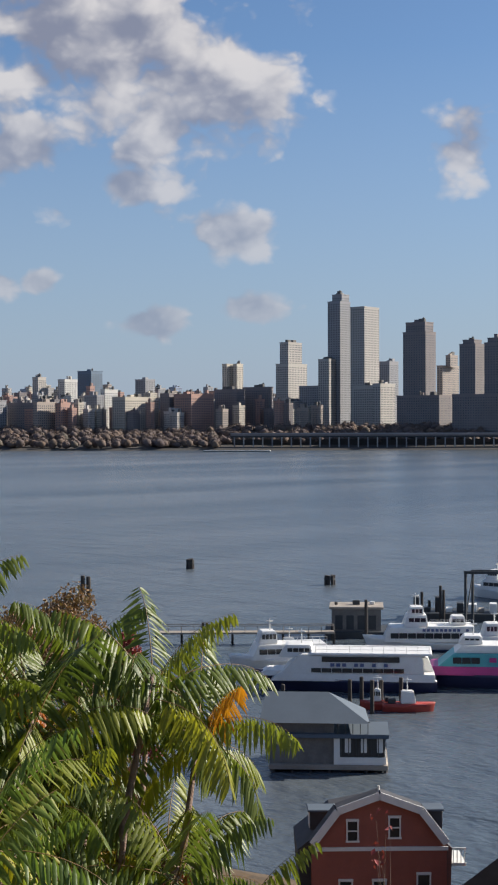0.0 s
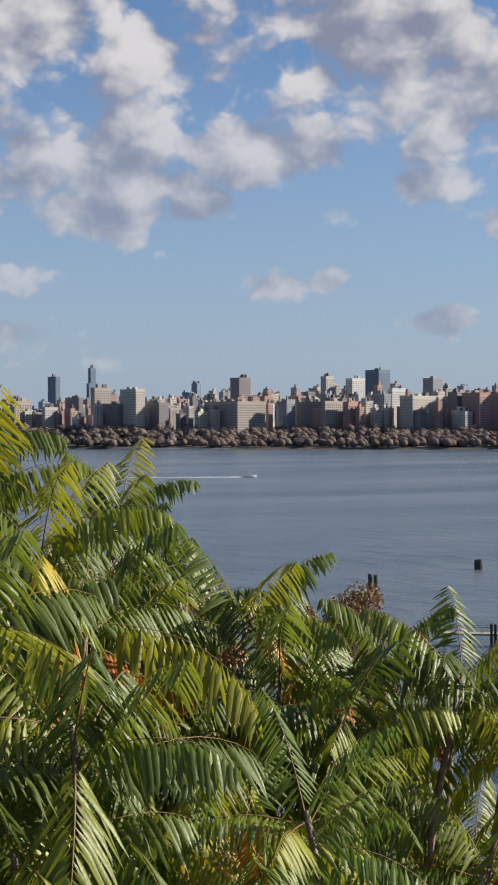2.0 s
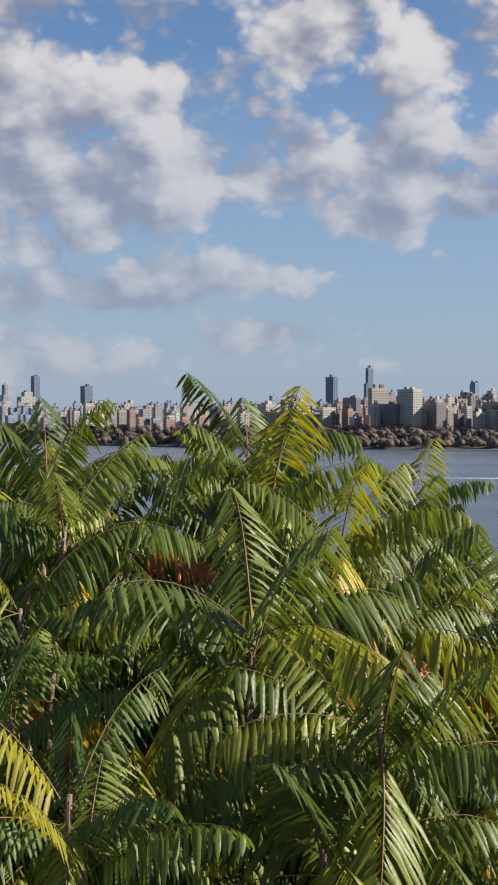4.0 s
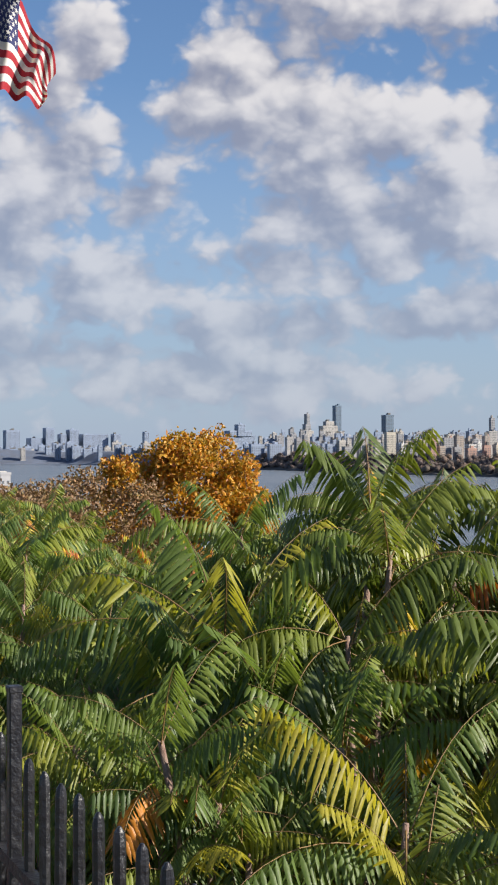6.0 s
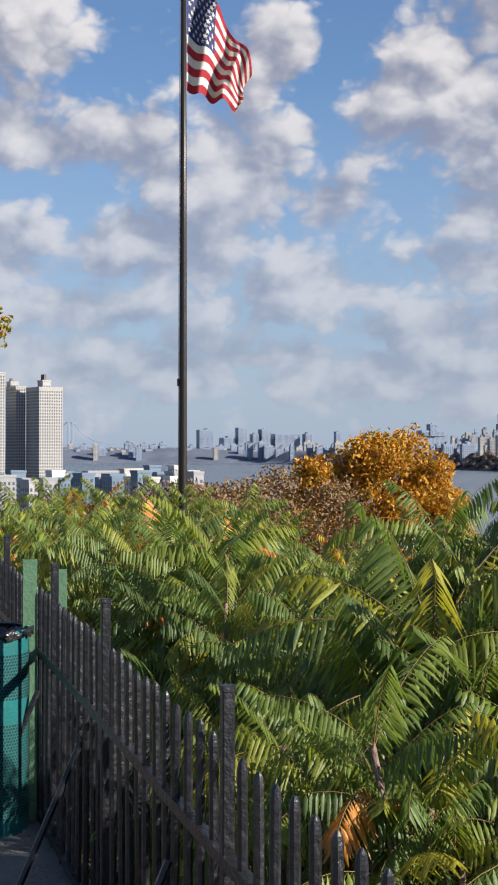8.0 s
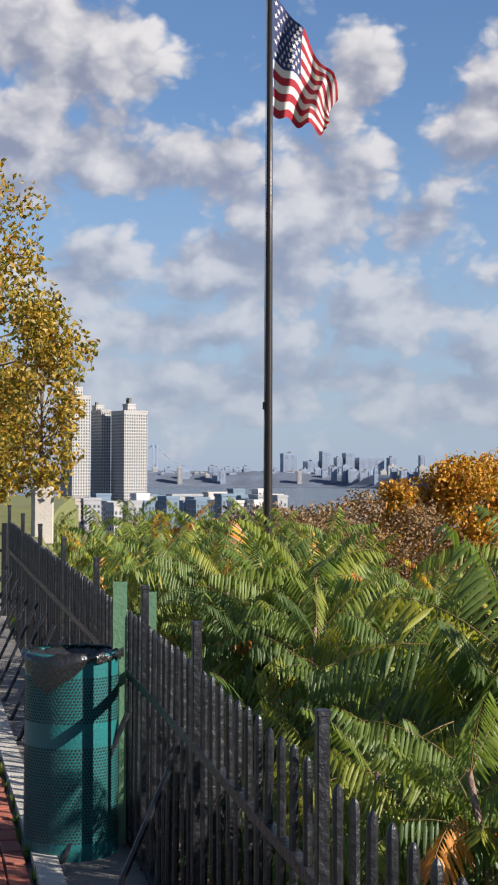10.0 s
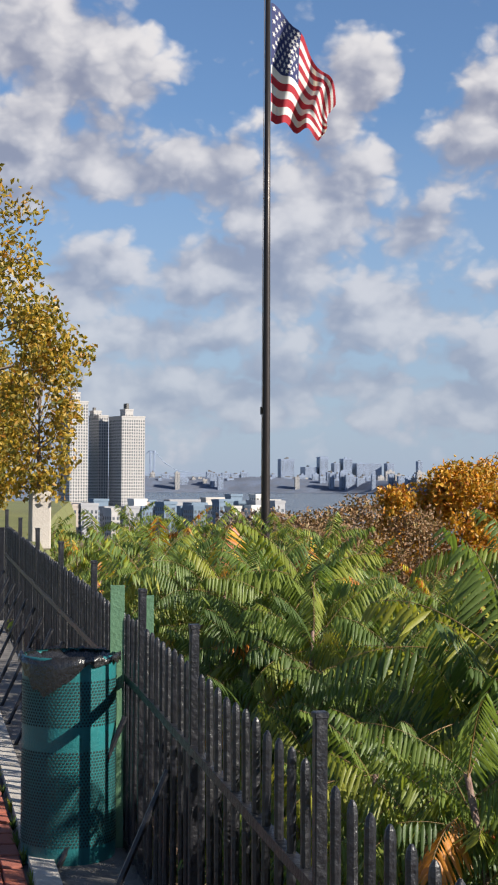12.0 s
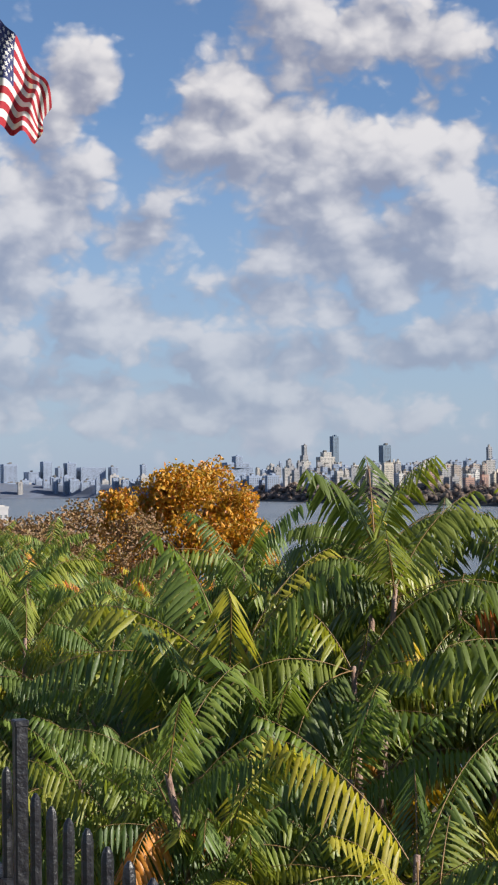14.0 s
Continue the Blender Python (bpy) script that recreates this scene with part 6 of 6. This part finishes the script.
def boathouse():
    ob = thing("boathouse", "glazed boathouse on piles with a blue-grey roof", "boathouse", m=site(46.9, 152.5, -1.2))
    part("platform", box(-8.5, 3.4, -3.2, 5, 1.5, 2.0, 0.04), m_deck, ob)
    for k in range(7):
        part("timber_post", tube([(-8 + k * 1.85, -2.9, -3), (-8 + k * 1.85, -2.9, 1.5)], 0.18, 7), m_pile, ob)
    part("base_wall", box(-2.0, 3.2, -3.0, 3, 2.0, 2.75, 0.02), m_hull_white, ob, "white parapet")
    part("corner_post", box(-2.0, -1.4, -3.0, -2.7, 2.75, 4.7), m_hull_white, ob)
    for k in range(7):
        x = -1.3 + k * 0.74
        part("mullion", box(x, x + 0.08, -3.0, -2.9, 2.75, 4.7), m_steel_dark, ob)
    part("glazing", box(-1.4, 3.1, -2.86, -2.83, 2.75, 4.7), m_pane, ob, "tall dark panes")
    for k in range(3):
        part("blind", box(-0.9 + k * 1.6, -0.3 + k * 1.6, -2.93, -2.9, 3.2, 4.6), m_hull_white, ob)
    part("lower_roof", cabin(-8.6, 3.5, 3.4, 4.7, 5.1), m_roof_blue, ob)
    part("house_wall", box(-8.4, -2.0, -2.6, 4, 2.0, 6.4), m_grey_wall, ob)
    bm = bmesh.new()
    vs = [bm.verts.new(v) for v in ((-9.4, -3.4, 6.2), (1.6, -3.4, 6.2), (1.2, 4.6, 6.2), (-9.4, 4.6, 6.2), (-9.0, 0.8, 8.6), (-2.6, 0.8, 8.6))]
    for f in ((0, 1, 5, 4), (1, 2, 5), (2, 3, 4, 5), (3, 0, 4), (3, 2, 1, 0)):
        bm.faces.new([vs[k] for k in f])
    part("main_roof", bm, m_roof_blue, ob, "broad hipped blue-grey roof")
    for k in range(5):
        x = -1.6 + k * 0.75
        part("baluster", tube([(x, -3.1, 5.1), (x, -3.1, 6.3)], 0.04, 5), m_steel_dark, ob)
    part("handrail", tube([(-1.8, -3.1, 6.3), (1.6, -3.1, 6.3)], 0.05, 6), m_steel_dark, ob)


boathouse()

m_house_brick = mat("house_brick", (0.34, 0.105, 0.07), 0.85, vary=0.12, scale=0.8, fine=9, bump=0.2, stain=(0.26, 0.09, 0.07), stain_amt=0.4)
m_trim = mat("white_trim", (0.74, 0.72, 0.68), 0.5, vary=0.06, scale=2, fine=20, bump=0.05)
m_slate = mat("dark_slate", (0.05, 0.05, 0.055), 0.75, vary=0.25, scale=1, fine=8, bump=0.3)


def brick_house():
    az, d = 47.85, 98
    ob = thing("brick_house", "red brick house with a gambrel gable and white trim", "house", m=site(az, d, 0.0, 6))
    W, L = 4.4, 0.9
    prof = [(-W, 7.6), (-2.75, 9.75), (0, 10.75), (2.75, 9.75), (W, 7.6)]
    bm = bmesh.new()
    ring = [(-W, 1.0), (W, 1.0)] + prof[::-1]
    a = [bm.verts.new((x, 0, z)) for x, z in ring]
    b = [bm.verts.new((x, L, z)) for x, z in ring]
    bm.faces.new(a), bm.faces.new(b[::-1])
    for k in range(len(ring)):
        bm.faces.new((a[k], b[k], b[(k + 1) % len(ring)], a[(k + 1) % len(ring)]))
    bmesh.ops.recalc_face_normals(bm, faces=bm.faces)
    part("wall", bm, m_house_brick, ob)
    # lower main body behind the gable
    bm = bmesh.new()
    ring = [(-W - 0.5, 1.0), (W + 0.3, 1.0), (W + 0.5, 6.9), (2.9, 8.75), (0, 9.3), (-2.9, 8.75), (-W - 0.9, 6.9)]
    a = [bm.verts.new((x, L, z)) for x, z in ring]
    b = [bm.verts.new((x, 6.5, z)) for x, z in ring]
    bm.faces.new(a), bm.faces.new(b[::-1])
    for k in range(len(ring)):
        bm.faces.new((a[k], b[k], b[(k + 1) % len(ring)], a[(k + 1) % len(ring)]))
    bmesh.ops.recalc_face_normals(bm, faces=bm.faces)
    part("rear_roof", bm, m_slate, ob, "dark slate roof of the rear wing")
    for (x0, z0), (x1, z1) in zip(prof, prof[1:]):
        n = Vector((-(z1 - z0), 0, x1 - x0)).normalized()
        bm = bmesh.new()
        q = [Vector((x0, -0.35, z0)) + n * 0.02, Vector((x1, -0.35, z1)) + n * 0.02]
        vs = [bm.verts.new(p + n * o + Vector((0, y, 0))) for p in q for o in (0, 0.16) for y in (0, L + 0.4)]
        for f in ((0, 1, 3, 2), (4, 6, 7, 5), (2, 3, 7, 6), (0, 4, 5, 1), (0, 2, 6, 4), (1, 5, 7, 3)):
            bm.faces.new([vs[k] for k in f])
        part("roof_slope", bm, m_slate, ob)
        bm = bmesh.new()
        vs = [bm.verts.new(p + n * o + Vector((0, y, 0))) for p in q for o in (-0.30, 0.18) for y in (-0.06, 0.04)]
        for f in ((0, 1, 3, 2), (4, 6, 7, 5), (2, 3, 7, 6), (0, 4, 5, 1), (0, 2, 6, 4), (1, 5, 7, 3)):
            bm.faces.new([vs[k] for k in f])
        part("rake_board", bm, m_trim, ob, "white rake board")
    part("belt_course", box(-W, W + 0.1, -0.12, 0.0, 7.05, 7.3), m_trim, ob, "white belt course")

    def sash(x, z, w, h):
        win = part("window", box(x - w / 2, x + w / 2, -0.05, 0.02, z - h / 2, z + h / 2), m_pane, ob)
        for x0, x1, z0, z1 in ((x - w / 2 - 0.12, x + w / 2 + 0.12, z + h / 2, z + h / 2 + 0.16), (x - w / 2 - 0.14, x + w / 2 + 0.14, z - h / 2 - 0.12, z - h / 2), (x - w / 2 - 0.1, x - w / 2, z - h / 2, z + h / 2), (x + w / 2, x + w / 2 + 0.1, z - h / 2, z + h / 2), (x - w / 2, x + w / 2, z - 0.04, z + 0.04)):
            part("frame", box(x0, x1, -0.1, 0.0, z0, z1), m_trim, win)

    sash(-1.75, 8.35, 0.62, 1.25), sash(1.0, 8.55, 0.62, 1.25), sash(-2.2, 4.3, 0.75, 1.5), sash(0, 4.3, 0.75, 1.5), sash(2.9, 4.7, 0.75, 1.5)
    # dormers on both slopes
    for s in (-1, 1):
        dm = part("dormer", box(s * 3.7 - 0.7, s * 3.7 + 0.7, 2.0, 3.4, 7.9, 9.1), m_slate, ob)
        part("dormer_front", box(s * 4.4 - 0.05, s * 4.4 + 0.05, 2.1, 3.3, 8.0, 9.0), m_trim, dm)
        part("dormer_roof", box(s * 3.6 - 0.95, s * 3.6 + 0.95, 1.85, 3.55, 9.08, 9.25, 0.04), m_roof_blue, dm)
    bal = part("balcony", box(W, W + 1.6, 2.0, 5.0, 5.4, 5.6, 0.02), m_trim, ob, "small white balcony")
    for k in range(6):
        part("baluster", box(W + 0.2 + k * 0.26, W + 0.25 + k * 0.26, 2.0, 2.06, 5.6, 6.5), m_trim, bal)
    part("top_rail", box(W, W + 1.6, 1.98, 2.08, 6.5, 6.6), m_trim, bal)
    part("vent_pipe", tube([(0, 0.4, 10.5), (0, 0.4, 11.2)], 0.07, 8), m_trim, ob)


brick_house()


def dark_house():
    ob = thing("slate_house", "house with a steep dark slate roof by the water", "house", m=site(53.0, 92, 0, -20))
    part("wall", box(-3.5, 4, 0, 8, 0.5, 6.2), m_grey_wall, ob)
    bm = bmesh.new()
    vs = [bm.verts.new(v) for v in ((-4, -0.4, 6), (4.4, -0.4, 6), (4.4, 8.4, 6), (-4, 8.4, 6), (0.2, -0.4, 9.6), (0.2, 8.4, 9.6))]
    for f in ((0, 1, 4), (1, 2, 5, 4), (2, 3, 5), (3, 0, 4, 5), (3, 2, 1, 0)):
        bm.faces.new([vs[k] for k in f])
    part("roof", bm, m_slate, ob)
    part("round_window", tube([(0.2, -0.5, 7.4), (0.2, -0.42, 7.4)], 0.55, 18), m_pane, ob)


dark_house()


def motor_boat():
    ob = thing("motor_boat", "white motor boat under way on the river", "boat", m=site(32.0, 945, 0, 180))
    part("hull", hull(8.5, 2.8, 1.0, 0.5), m_hull_white, ob, smooth=True)
    part("wheelhouse", cabin(-1.6, 1.8, 1.0, 1.0, 2.6, 0.6, 0.2), m_hull_white, ob)
    pane_row(ob, -1.0, 1.5, -0.98, 1.7, 2.3, 3)
    mast(ob, 0.3, 2.6, 1.2)
    rng = random.Random(12)
    verts, faces = [], []
    n = 90
    for i in range(n + 1):
        t = i / n
        w = (0.6 + 1.6 * t ** 0.5) * rng.uniform(0.6, 1.15)
        verts += [(4 + t * 78, -w, 0.05), (4 + t * 78, 0, 0.30 * (1 - t) + 0.06), (4 + t * 78, w * rng.uniform(0.4, 1), 0.05)]
    for i in range(n):
        a = i * 3
        faces += [(a, a + 3, a + 4, a + 1), (a + 1, a + 4, a + 5, a + 2)]
    m = site(32.0, 945, 0, 180)
    me = mesh_of("wake", verts, faces, m_foam, True)
    w = new("boat_wake", me)
    w.matrix_basis = m
    tagged(w, "long white foam wake on the river", "wake", kind="stuff")


motor_boat()


def moored_yacht():
    ob = thing("river_boat", "white tiered river boat moored below the slope", "boat", m=site(27.5, 312, 0, 12) @ Matrix.Scale(1.45, 4))
    part("hull", hull(14, 5, 1.6, 0.8), m_hull_white, ob, smooth=True)
    for k, z in enumerate((1.8, 4.3, 6.8)):
        part("deck", box(-5.5 + k, 5.5 - k * 0.8, -2.4, 2.4, z + 2.2, z + 2.5, 0.05), m_hull_white, ob)
        part("cabin", box(-4.4 + k, 4.4 - k * 0.8, -2.0, 2.0, z, z + 2.2), m_grey_wall, ob)
    mast(ob, 3, 9.3, 3)


moored_yacht()


def viaduct():
    """Elevated road along the far bank."""
    ob = thing("viaduct", "long elevated road on pale piers along the bank", "viaduct", m=site(48.0, 1885))
    part("deck", box(-190, 260, -8, 8, 17.5, 20.0, 0.2), m_tower_dark, ob)
    part("parapet", box(-190, 260, -8.3, -7.9, 20.0, 21.2), m_tower_grey, ob)
    part("girder", box(-190, 260, -7, -6, 15.6, 17.5), m_steel_dark, ob)
    for k in range(38):
        x = -186 + k * 12
        part("pier", box(x, x + 1.5, -7.5, -5.5, 0, 15.8), m_tower_pale if k % 2 else m_tower_grey, ob)
    part("under_wall", box(-190, 260, 16, 18, 0, 13), m_far_land, ob)


viaduct()


def low_pier():
    ob = thing("low_pier", "low pale pier jutting from the far bank", "pier", m=site(42.4, 1770, 0, -8))
    part("deck", box(-38, 42, -5, 5, 0.5, 1.8, 0.1), m_white, ob)
    part("fender", box(-38, 42, -5.5, -5, -0.5, 0.8), m_steel_dark, ob)
    ob = thing("river_wall", "pale stone river wall along the far bank", "wall", m=site(30, 1868))
    part("coping", box(-70, 40, -2, 2, 0.2, 1.6, 0.1), m_white, ob)


low_pier()


def bridge():
    """Suspension bridge tower far up the river."""
    ob = thing("suspension_bridge", "hazy steel suspension bridge far up the river", "bridge", m=site(-4.27, 4600))
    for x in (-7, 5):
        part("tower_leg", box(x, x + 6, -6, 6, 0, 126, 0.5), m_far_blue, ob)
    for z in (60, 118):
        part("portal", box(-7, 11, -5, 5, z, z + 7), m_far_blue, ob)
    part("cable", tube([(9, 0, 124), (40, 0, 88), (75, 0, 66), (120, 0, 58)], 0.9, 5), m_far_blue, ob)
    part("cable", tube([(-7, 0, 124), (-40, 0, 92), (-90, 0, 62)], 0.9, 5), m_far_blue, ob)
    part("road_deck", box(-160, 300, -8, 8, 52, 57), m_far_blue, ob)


bridge()
